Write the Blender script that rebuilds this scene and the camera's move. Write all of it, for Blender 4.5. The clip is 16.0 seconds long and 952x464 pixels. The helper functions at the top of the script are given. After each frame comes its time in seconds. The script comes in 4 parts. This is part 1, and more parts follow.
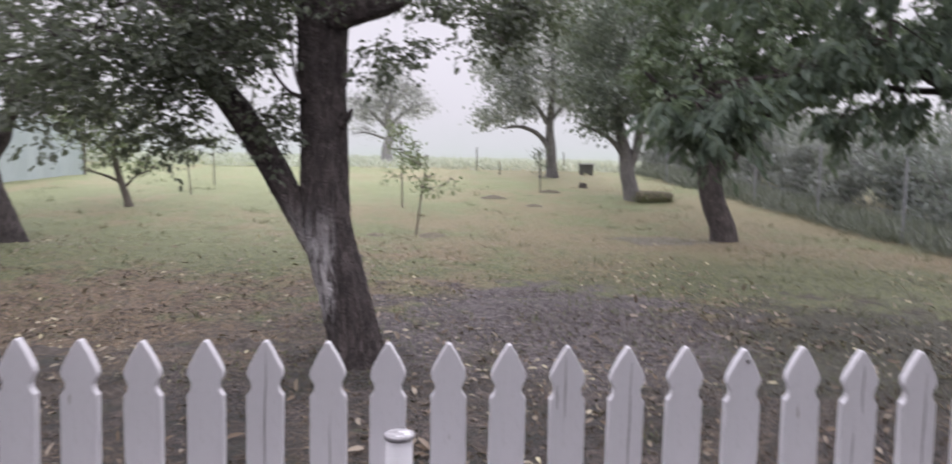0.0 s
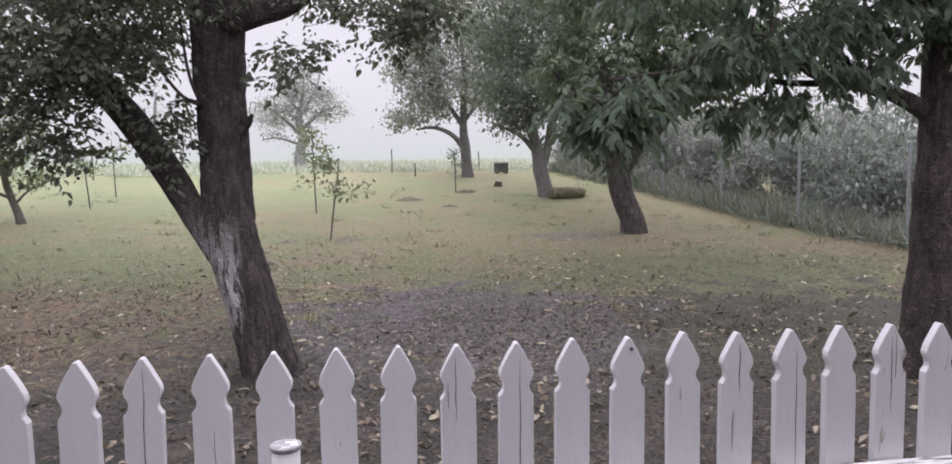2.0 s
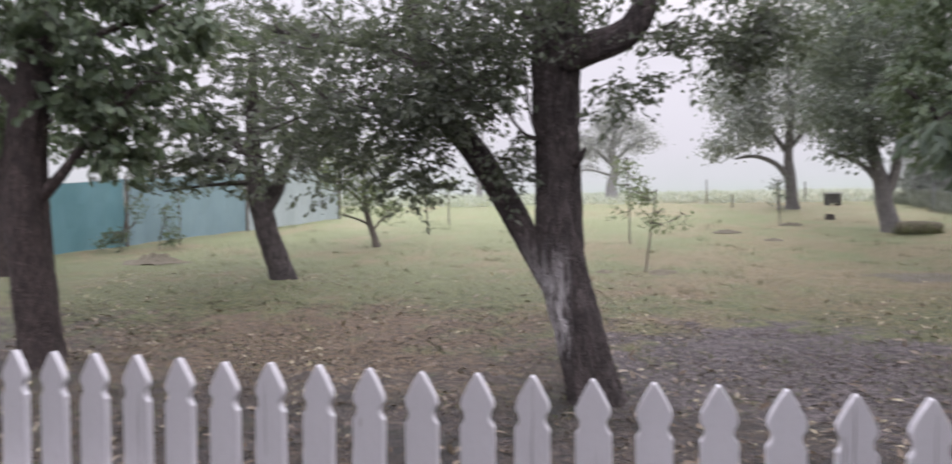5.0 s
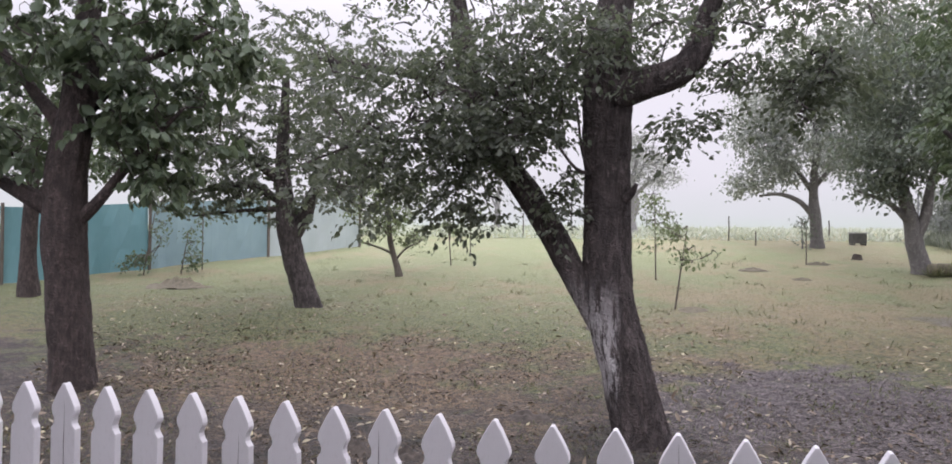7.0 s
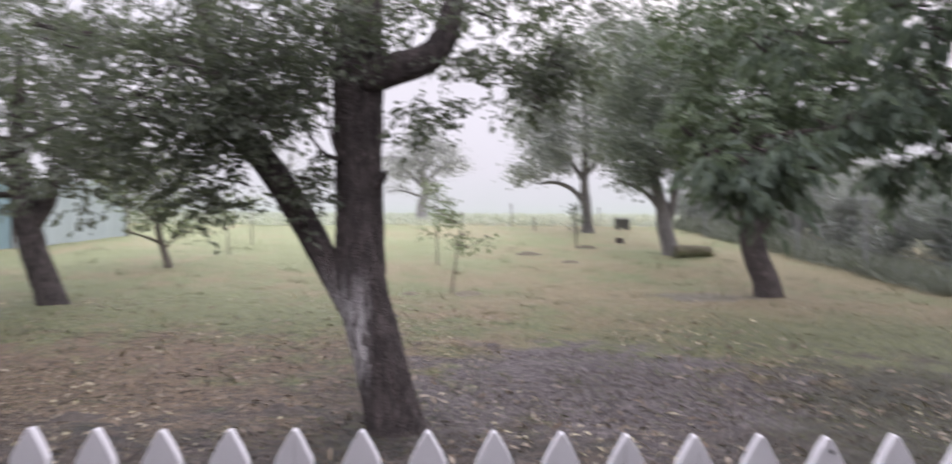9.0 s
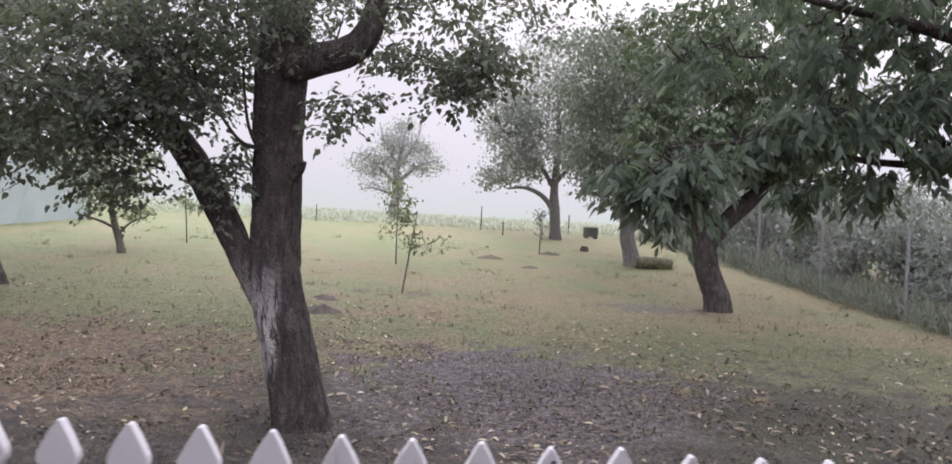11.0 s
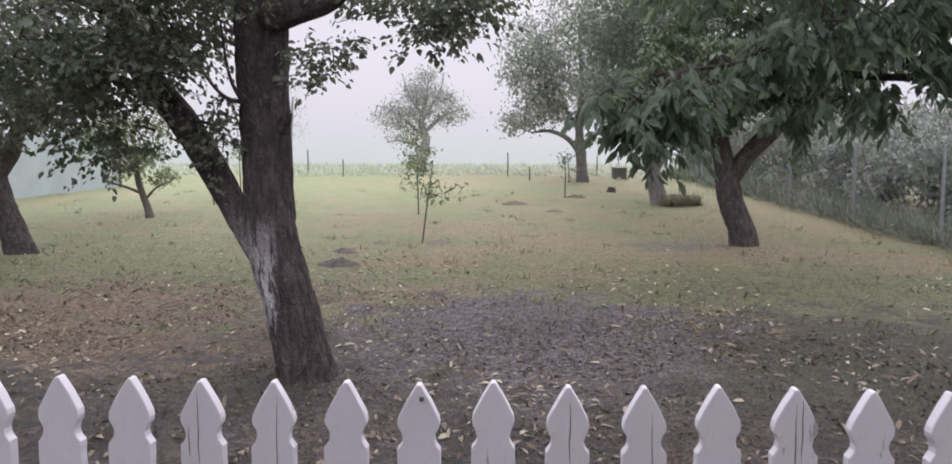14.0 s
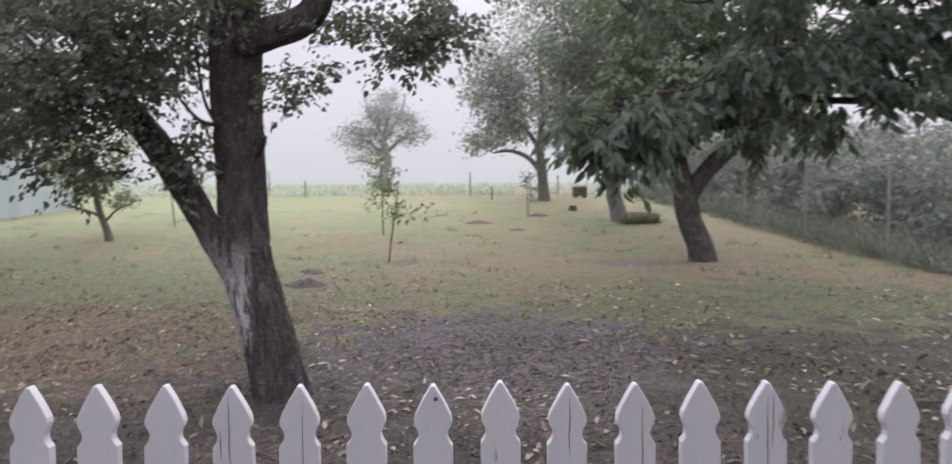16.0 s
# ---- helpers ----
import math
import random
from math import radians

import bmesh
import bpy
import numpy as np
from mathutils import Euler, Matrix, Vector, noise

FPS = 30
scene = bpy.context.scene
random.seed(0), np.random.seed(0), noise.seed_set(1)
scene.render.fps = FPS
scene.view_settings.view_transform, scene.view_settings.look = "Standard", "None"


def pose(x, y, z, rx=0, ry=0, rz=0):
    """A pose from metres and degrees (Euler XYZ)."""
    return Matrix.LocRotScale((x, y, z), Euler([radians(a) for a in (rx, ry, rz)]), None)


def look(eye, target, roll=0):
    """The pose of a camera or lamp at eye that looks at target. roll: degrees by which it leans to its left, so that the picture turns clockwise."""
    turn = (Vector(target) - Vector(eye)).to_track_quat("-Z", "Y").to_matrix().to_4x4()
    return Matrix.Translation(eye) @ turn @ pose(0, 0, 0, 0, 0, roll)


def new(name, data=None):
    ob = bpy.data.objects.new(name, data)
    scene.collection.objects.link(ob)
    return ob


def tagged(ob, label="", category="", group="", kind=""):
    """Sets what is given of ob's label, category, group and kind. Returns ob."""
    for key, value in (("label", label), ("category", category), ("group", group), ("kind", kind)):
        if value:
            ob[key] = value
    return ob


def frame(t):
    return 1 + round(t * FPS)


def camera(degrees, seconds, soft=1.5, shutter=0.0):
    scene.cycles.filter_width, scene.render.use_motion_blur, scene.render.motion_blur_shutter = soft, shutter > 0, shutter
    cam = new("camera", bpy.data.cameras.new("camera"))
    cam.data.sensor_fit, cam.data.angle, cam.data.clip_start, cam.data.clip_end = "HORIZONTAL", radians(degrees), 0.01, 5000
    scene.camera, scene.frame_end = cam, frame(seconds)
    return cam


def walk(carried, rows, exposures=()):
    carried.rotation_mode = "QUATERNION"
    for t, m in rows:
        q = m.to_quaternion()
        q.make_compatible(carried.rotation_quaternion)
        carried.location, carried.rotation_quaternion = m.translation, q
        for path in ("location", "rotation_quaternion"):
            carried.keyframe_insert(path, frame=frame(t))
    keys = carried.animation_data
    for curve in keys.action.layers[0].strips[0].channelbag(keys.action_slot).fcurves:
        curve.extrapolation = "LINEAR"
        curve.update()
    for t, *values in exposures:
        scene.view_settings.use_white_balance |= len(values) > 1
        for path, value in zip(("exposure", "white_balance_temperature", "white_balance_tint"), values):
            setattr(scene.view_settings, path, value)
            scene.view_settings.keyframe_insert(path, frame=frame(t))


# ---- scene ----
cam = camera(66.1, 16.0, soft=1.65, shutter=0.7)
PATH = [
    (0, (0.168, 0.109, 1.421), (0.247, 2.102, 1.262), 1.1),
    (0.5, (0.223, 0.111, 1.42), (0.464, 2.086, 1.21), -1.3),
    (1, (0.247, 0.127, 1.42), (0.613, 2.082, 1.21), -0.5),
    (1.5, (0.253, 0.117, 1.421), (0.566, 2.084, 1.238), -0.8),
    (2, (0.255, 0.103, 1.42), (0.549, 2.076, 1.264), -0.9),
    (2.5, (0.24, 0.112, 1.422), (0.483, 2.092, 1.279), -0.5),
    (3, (0.231, 0.111, 1.42), (0.423, 2.095, 1.262), -0.2),
    (3.5, (0.217, 0.111, 1.418), (0.32, 2.103, 1.278), -0.1),
    (4, (0.2, 0.108, 1.419), (0.175, 2.105, 1.306), -0.9),
    (4.5, (0.153, 0.083, 1.421), (-0.129, 2.062, 1.354), -0.7),
    (5, (0.079, 0.082, 1.425), (-0.442, 2.013, 1.364), -0.6),
    (5.2, (0.035, 0.065, 1.433), (-0.533, 1.982, 1.379), -0.8),
    (7.3, (-0.242, 0.102, 1.452), (-0.775, 2.029, 1.475), 1.3),
    (7.5, (-0.207, 0.087, 1.452), (-0.629, 2.042, 1.453), 1.0),
    (8, (-0.088, 0.168, 1.447), (-0.377, 2.147, 1.438), 0.9),
    (8.5, (0.07, 0.229, 1.458), (-0.159, 2.216, 1.469), 2.1),
    (9, (0.149, 0.247, 1.454), (0.132, 2.247, 1.445), 0.3),
    (9.2, (0.161, 0.239, 1.442), (0.236, 2.237, 1.396), -0.3),
    (11.3, (0.813, 0.346, 1.444), (0.806, 2.346, 1.446), 4.2),
    (11.5, (0.897, 0.363, 1.455), (0.85, 2.363, 1.442), 4.0),
    (12, (1.004, 0.406, 1.439), (0.937, 2.404, 1.38), -0.5),
    (12.5, (1.018, 0.42, 1.418), (0.943, 2.416, 1.315), 0.8),
    (13, (1.017, 0.423, 1.417), (0.908, 2.419, 1.333), 0.6),
    (13.5, (1.017, 0.425, 1.422), (0.895, 2.419, 1.332), -0.3),
    (14, (1.036, 0.422, 1.407), (0.962, 2.416, 1.265), 0.1),
    (14.5, (1.043, 0.435, 1.399), (0.97, 2.428, 1.247), -0.1),
    (15, (1.043, 0.434, 1.402), (0.963, 2.428, 1.273), -0.2),
    (15.5, (1.021, 0.389, 1.404), (0.948, 2.384, 1.292), 0.4),
    (16, (0.944, 0.262, 1.409), (0.978, 2.26, 1.32), -0.4),
]
walk(cam, [(t, look(eye, target, roll)) for t, eye, target, roll in PATH], [(0, 0.06, 6240, 15), (5, 0.06, 6240, 15), (9, 0.14, 6240, 16), (12, 0.06, 6230, 15), (14, 0.02, 6220, 15), (16, 0.0, 6210, 15)])

# ---------- daylight: bright overcast with ground mist ----------
world = bpy.data.worlds.new("overcast")
scene.world = world
world.use_nodes = True
wn, wl = world.node_tree.nodes, world.node_tree.links
sky = wn.new("ShaderNodeTexSky")
sky.sky_type = "NISHITA"
sky.sun_disc = False
sky.sun_elevation = radians(38)
sky.sun_rotation = radians(20)
sky.dust_density = 4.0
sky_gain = wn.new("ShaderNodeVectorMath")
sky_gain.operation = "SCALE"
sky_gain.inputs[3].default_value = 0.09
cloud = wn.new("ShaderNodeMix")
cloud.data_type = "RGBA"
cloud.inputs[0].default_value = 0.88
cloud.inputs[7].default_value = (0.99, 0.955, 1.0, 1)
# an overcast dome, brightest overhead
where = wn.new("ShaderNodeTexCoord")
rise = wn.new("ShaderNodeSeparateXYZ")
dome = wn.new("ShaderNodeMapRange")
dome.interpolation_type = "SMOOTHSTEP"
dome.inputs[1].default_value, dome.inputs[2].default_value = 0.15, 0.95
dome.inputs[3].default_value, dome.inputs[4].default_value = 0.83, 2.9
wl.new(where.outputs["Generated"], rise.inputs[0])
wl.new(rise.outputs[2], dome.inputs[0])
wl.new(dome.outputs[0], wn["Background"].inputs[1])
wl.new(sky.outputs[0], sky_gain.inputs[0])
wl.new(sky_gain.outputs[0], cloud.inputs[6])
wl.new(cloud.outputs[2], wn["Background"].inputs[0])

sun = new("sun", bpy.data.lights.new("sun", "SUN"))
sun.data.energy, sun.data.angle, sun.data.color = 0.7, radians(25), (1.0, 0.96, 0.9)
sun.matrix_world = look((6, -14, 16), (0, 6, 0))


# ---------- materials ----------
def nodes_of(name):
    m = bpy.data.materials.new(name)
    m.use_nodes = True
    return m, m.node_tree.nodes, m.node_tree.links, m.node_tree.nodes["Principled BSDF"]


def ramp(n, stops):
    r = n.new("ShaderNodeValToRGB")
    while len(r.color_ramp.elements) < len(stops):
        r.color_ramp.elements.new(0.5)
    for e, (p, c) in zip(r.color_ramp.elements, stops):
        e.position, e.color = p, (*c, 1)
    return r


def noise_tex(n, l, scale, detail=4, rough=0.55, stretch=None, coords="Object"):
    t = n.new("ShaderNodeTexNoise")
    t.inputs["Scale"].default_value, t.inputs["Detail"].default_value = scale, detail
    t.inputs["Roughness"].default_value = rough
    c = n.new("ShaderNodeTexCoord")
    if stretch:
        mp = n.new("ShaderNodeMapping")
        mp.inputs["Scale"].default_value = stretch
        l.new(c.outputs[coords], mp.inputs[0])
        l.new(mp.outputs[0], t.inputs[0])
    else:
        l.new(c.outputs[coords], t.inputs[0])
    return t


def mixed(n, l, fac, a, b, kind="MIX"):
    m = n.new("ShaderNodeMix")
    m.data_type, m.blend_type = "RGBA", kind
    for sock, v in ((m.inputs[0], fac), (m.inputs[6], a), (m.inputs[7], b)):
        if isinstance(v, (int, float)):
            sock.default_value = v
        elif isinstance(v, tuple):
            sock.default_value = (*v, 1)
        else:
            l.new(v, sock)
    return m.outputs[2]


def bump(n, l, p, height, strength, dist):
    b = n.new("ShaderNodeBump")
    b.inputs["Strength"].default_value, b.inputs["Distance"].default_value = strength, dist
    l.new(height, b.inputs["Height"])
    l.new(b.outputs[0], p.inputs["Normal"])


def bark_material(name, dark, light, pale=None, rough=0.85, scar=False):
    m, n, l, p = nodes_of(name)
    big = noise_tex(n, l, 3.0, 3)
    fine = noise_tex(n, l, 9.0, 6, 0.7, (2.4, 2.4, 0.75))
    r = ramp(n, [(0.4, dark), (0.62, light)])
    l.new(fine.outputs[0], r.inputs[0])
    col = mixed(n, l, 0.25, r.outputs[0], mixed(n, l, big.outputs[0], dark, light))
    # lichen flecks and damp dark blotches
    fleck = noise_tex(n, l, 21.0, 5, 0.75, (1, 1, 0.6))
    fr = ramp(n, [(0.56, (0, 0, 0)), (0.66, (0.75, 0.75, 0.75))])
    l.new(fleck.outputs[0], fr.inputs[0])
    col = mixed(n, l, fr.outputs[0], col, tuple(min(0.5, v * 1.75) for v in light))
    damp = noise_tex(n, l, 4.5, 5, 0.7, (1, 1, 0.7))
    dr = ramp(n, [(0.5, (0, 0, 0)), (0.62, (0.7, 0.7, 0.7))])
    l.new(damp.outputs[0], dr.inputs[0])
    col = mixed(n, l, dr.outputs[0], col, dark)
    if pale:
        streak = noise_tex(n, l, 7.0, 6, 0.75, (3.0, 3.0, 0.5))
        rr = ramp(n, [(0.56, (0, 0, 0)), (0.64, (1, 1, 1))])
        l.new(streak.outputs[0], rr.inputs[0])
        amount = rr.outputs[0]
        if scar:
            # stripped, weathered wood low on one flank of the trunk
            tc = n.new("ShaderNodeTexCoord")
            sp = n.new("ShaderNodeSeparateXYZ")
            l.new(tc.outputs["Object"], sp.inputs[0])
            band = n.new("ShaderNodeMapRange")
            band.interpolation_type = "SMOOTHSTEP"
            band.inputs[1].default_value, band.inputs[2].default_value = 1.45, 0.75
            low = n.new("ShaderNodeMapRange")
            low.interpolation_type = "SMOOTHSTEP"
            low.inputs[1].default_value, low.inputs[2].default_value = 0.2, 0.6
            flank = n.new("ShaderNodeMapRange")
            flank.interpolation_type = "SMOOTHSTEP"
            flank.inputs[1].default_value, flank.inputs[2].default_value = -0.1, -0.19
            for node, sock in ((band, 2), (low, 2), (flank, 0)):
                l.new(sp.outputs[sock], node.inputs[0])
            rr.color_ramp.elements[0].position, rr.color_ramp.elements[1].position = 0.44, 0.52
            for node in (band, low, flank):
                k = n.new("ShaderNodeMath")
                k.operation = "MULTIPLY"
                l.new(amount, k.inputs[0])
                l.new(node.outputs[0], k.inputs[1])
                amount = k.outputs[0]
        col = mixed(n, l, amount, col, pale)
    # fissures between the bark plates
    warp = noise_tex(n, l, 5.0, 4, 0.6)
    tc = n.new("ShaderNodeTexCoord")
    mp = n.new("ShaderNodeMapping")
    mp.inputs["Scale"].default_value = (1.0, 1.0, 0.42)
    l.new(mixed(n, l, 0.3, tc.outputs["Object"], warp.outputs["Color"]), mp.inputs[0])
    plates = n.new("ShaderNodeTexVoronoi")
    plates.feature = "DISTANCE_TO_EDGE"
    plates.inputs["Scale"].default_value = 30.0
    l.new(mp.outputs[0], plates.inputs[0])
    pr = ramp(n, [(0.0, (0.5, 0.5, 0.5)), (0.3, (1, 1, 1))])
    l.new(plates.outputs["Distance"], pr.inputs[0])
    col = mixed(n, l, fleck.outputs[0], col, mixed(n, l, 1.0, col, pr.outputs[0], "MULTIPLY"))
    l.new(col, p.inputs["Base Color"])
    p.inputs["Roughness"].default_value = rough
    bump(n, l, p, mixed(n, l, 0.5, fine.outputs[0], pr.outputs[0]), 1.0, 0.04)
    return m


def leaf_material(name, a, b, c, trans=0.3, rough=0.5, sheen=0.0):
    m, n, l, p = nodes_of(name)
    g = n.new("ShaderNodeNewGeometry")
    r = ramp(n, [(0.0, a), (0.55, b), (1.0, c)])
    l.new(g.outputs["Random Per Island"], r.inputs[0])
    spot = noise_tex(n, l, 1.3, 3)
    col = mixed(n, l, spot.outputs[0], mixed(n, l, 0.45, r.outputs[0], a), r.outputs[0])
    l.new(col, p.inputs["Base Color"])
    p.inputs["Roughness"].default_value = rough
    p.inputs["Sheen Weight"].default_value = sheen
    tr = n.new("ShaderNodeBsdfTranslucent")
    l.new(mixed(n, l, 0.45, col, (0.2, 0.25, 0.1)), tr.inputs[0])
    mx = n.new("ShaderNodeMixShader")
    mx.inputs[0].default_value = trans
    l.new(p.outputs[0], mx.inputs[1])
    l.new(tr.outputs[0], mx.inputs[2])
    l.new(mx.outputs[0], n["Material Output"].inputs[0])
    return m


def plain_material(name, a, b, scale=6.0, rough=0.7, metal=0.0, relief=0.2, stretch=None, span=(0.3, 0.7)):
    m, n, l, p = nodes_of(name)
    t = noise_tex(n, l, scale, 5, 0.6, stretch)
    r = ramp(n, [(span[0], a), (span[1], b)])
    l.new(t.outputs[0], r.inputs[0])
    l.new(r.outputs[0], p.inputs["Base Color"])
    p.inputs["Roughness"].default_value, p.inputs["Metallic"].default_value = rough, metal
    bump(n, l, p, t.outputs[0], relief, 0.01)
    return m


BARK_APPLE = bark_material("apple_bark", (0.036, 0.03, 0.0295), (0.135, 0.113, 0.108))
BARK_SCAR = bark_material("scarred_apple_bark", (0.034, 0.027, 0.0275), (0.13, 0.106, 0.103), (0.56, 0.53, 0.54), scar=True)
BARK_DARK = bark_material("dark_bark", (0.034, 0.026, 0.025), (0.11, 0.082, 0.077))
# Grey and pale bark: mist before the far trunks is mixed into the colour.
BARK_GREY = bark_material("haze_grey_bark", (0.17, 0.16, 0.155), (0.28, 0.265, 0.258))
BARK_PALE = bark_material("haze_pale_bark", (0.31, 0.305, 0.31), (0.43, 0.42, 0.425))
LEAF_APPLE = leaf_material("apple_leaf", (0.085, 0.098, 0.082), (0.125, 0.143, 0.114), (0.19, 0.21, 0.165), 0.52, 0.5, 0.3)
LEAF_BROAD = leaf_material("broad_leaf", (0.095, 0.13, 0.105), (0.135, 0.183, 0.143), (0.225, 0.278, 0.22), 0.58, 0.5, 0.12)
LEAF_MAPLE = leaf_material("green_leaf", (0.072, 0.104, 0.063), (0.105, 0.15, 0.086), (0.165, 0.212, 0.122), 0.36, 0.5, 0.3)
# Far foliage in three steps, each paler with painted mist.
LEAF_GREY = leaf_material("thin_haze_leaf", (0.14, 0.17, 0.145), (0.185, 0.215, 0.185), (0.26, 0.29, 0.25), 0.45, 0.5, 0.4)
LEAF_HAZE = leaf_material("hazed_leaf", (0.33, 0.355, 0.335), (0.4, 0.42, 0.4), (0.48, 0.495, 0.475), 0.45, 0.5, 0.5)
LEAF_MIST = leaf_material("deep_haze_leaf", (0.44, 0.45, 0.45), (0.5, 0.51, 0.51), (0.58, 0.58, 0.58), 0.5, 0.5, 0.5)
LEAF_YOUNG = leaf_material("young_leaf", (0.17, 0.22, 0.12), (0.25, 0.3, 0.17), (0.36, 0.4, 0.26), 0.45)
# Hedge leaves; the last two have distance haze mixed into their colour.
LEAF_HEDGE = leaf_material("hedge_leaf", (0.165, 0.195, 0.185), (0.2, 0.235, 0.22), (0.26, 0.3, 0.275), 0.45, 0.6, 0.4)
LEAF_HEDGE_THIN_HAZE = leaf_material("thin_haze_hedge_leaf", (0.23, 0.255, 0.245), (0.265, 0.295, 0.28), (0.33, 0.355, 0.335), 0.45, 0.6, 0.4)
LEAF_HEDGE_HAZE = leaf_material("hazed_hedge_leaf", (0.29, 0.31, 0.3), (0.33, 0.35, 0.335), (0.39, 0.405, 0.39), 0.45, 0.6, 0.4)


def paint_material(name, base, worn, amount, scale):
    m, n, l, p = nodes_of(name)
    oi = n.new("ShaderNodeObjectInfo")
    grime = noise_tex(n, l, 14, 4, 0.6, (1, 1, 0.35))
    tint = mixed(n, l, grime.outputs[0], base, tuple(v * 0.8 for v in base))
    vary = mixed(n, l, oi.outputs["Random"], tint, mixed(n, l, 0.16, tint, (0.5, 0.47, 0.46)))
    mildew = noise_tex(n, l, 60, 5, 0.75, (1, 1, 0.6))
    mr = ramp(n, [(0.55, (0, 0, 0)), (0.75, (0.45, 0.45, 0.45))])
    l.new(mildew.outputs[0], mr.inputs[0])
    vary = mixed(n, l, mr.outputs[0], vary, (0.4, 0.385, 0.37))
    wear = noise_tex(n, l, scale, 6, 0.7, (1.0, 1.0, 0.16))
    wear.noise_dimensions = "4D"
    wmap = n.new("ShaderNodeMath")
    wmap.operation = "MULTIPLY"
    wmap.inputs[1].default_value = 37.0
    l.new(oi.outputs["Random"], wmap.inputs[0])
    l.new(wmap.outputs[0], wear.inputs["W"])
    r = ramp(n, [(amount, (0, 0, 0)), (amount + 0.03, (1, 1, 1))])
    l.new(wear.outputs[0], r.inputs[0])
    l.new(mixed(n, l, r.outputs[0], vary, worn), p.inputs["Base Color"])
    p.inputs["Roughness"].default_value = 0.6
    bump(n, l, p, wear.outputs[0], 0.25, 0.004)
    return m


PAINT = paint_material("white_fence_paint", (0.742, 0.728, 0.76), (0.36, 0.335, 0.32), 0.645, 34)
PAINT_PEEL = plain_material("peeling_paint", (0.16, 0.145, 0.14), (0.74, 0.71, 0.72), 26, 0.7, 0, 0.8, (0.3, 1.6, 1.6), (0.43, 0.5))
CRACK = plain_material("bare_crack", (0.05, 0.045, 0.04), (0.1, 0.09, 0.08))
CAP = plain_material("chipped_cap_paint", (0.3, 0.29, 0.3), (0.5, 0.48, 0.5), 60, 0.65, 0, 0.3, None, (0.45, 0.65))
STEEL = plain_material("galvanised_steel", (0.28, 0.29, 0.3), (0.4, 0.4, 0.42), 20, 0.45, 0.6)
POST_WOOD = plain_material("weathered_post", (0.2, 0.18, 0.165), (0.34, 0.32, 0.3), 12, 0.85, 0, 0.5, (3, 3, 0.4))
STAKE_WOOD = plain_material("stake_wood", (0.07, 0.06, 0.05), (0.16, 0.14, 0.12), 12, 0.85, 0, 0.5, (3, 3, 0.4))
# One teal cloth; the two paler copies have mist painted into the colour.
TEAL_THIN_HAZE = plain_material("thin_haze_teal_screen", (0.2, 0.295, 0.325), (0.255, 0.36, 0.39), 1.2, 0.75, 0, 0.15, (1, 1, 0.5))
TEAL_HAZE = plain_material("hazed_teal_screen", (0.36, 0.42, 0.425), (0.42, 0.475, 0.48), 1.2, 0.75, 0, 0.15, (1, 1, 0.5))
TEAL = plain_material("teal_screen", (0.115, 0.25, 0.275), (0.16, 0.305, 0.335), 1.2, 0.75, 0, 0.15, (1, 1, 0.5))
HIVE = plain_material("dark_box_paint", (0.05, 0.05, 0.045), (0.1, 0.1, 0.09), 10)
HIVE_LID = plain_material("grey_lid", (0.3, 0.32, 0.31), (0.45, 0.46, 0.45), 10)
STONE_DARK = plain_material("damp_dark_soil", (0.03, 0.025, 0.023), (0.1, 0.083, 0.07), 22, 0.9, 0, 0.6)
OLD_HEAP = plain_material("weathered_soil", (0.07, 0.062, 0.044), (0.19, 0.168, 0.118), 22, 0.9, 0, 0.6)
DRY_BRUSH = plain_material("dry_brush", (0.08, 0.075, 0.05), (0.2, 0.18, 0.13), 14, 0.95, 0, 0.6)


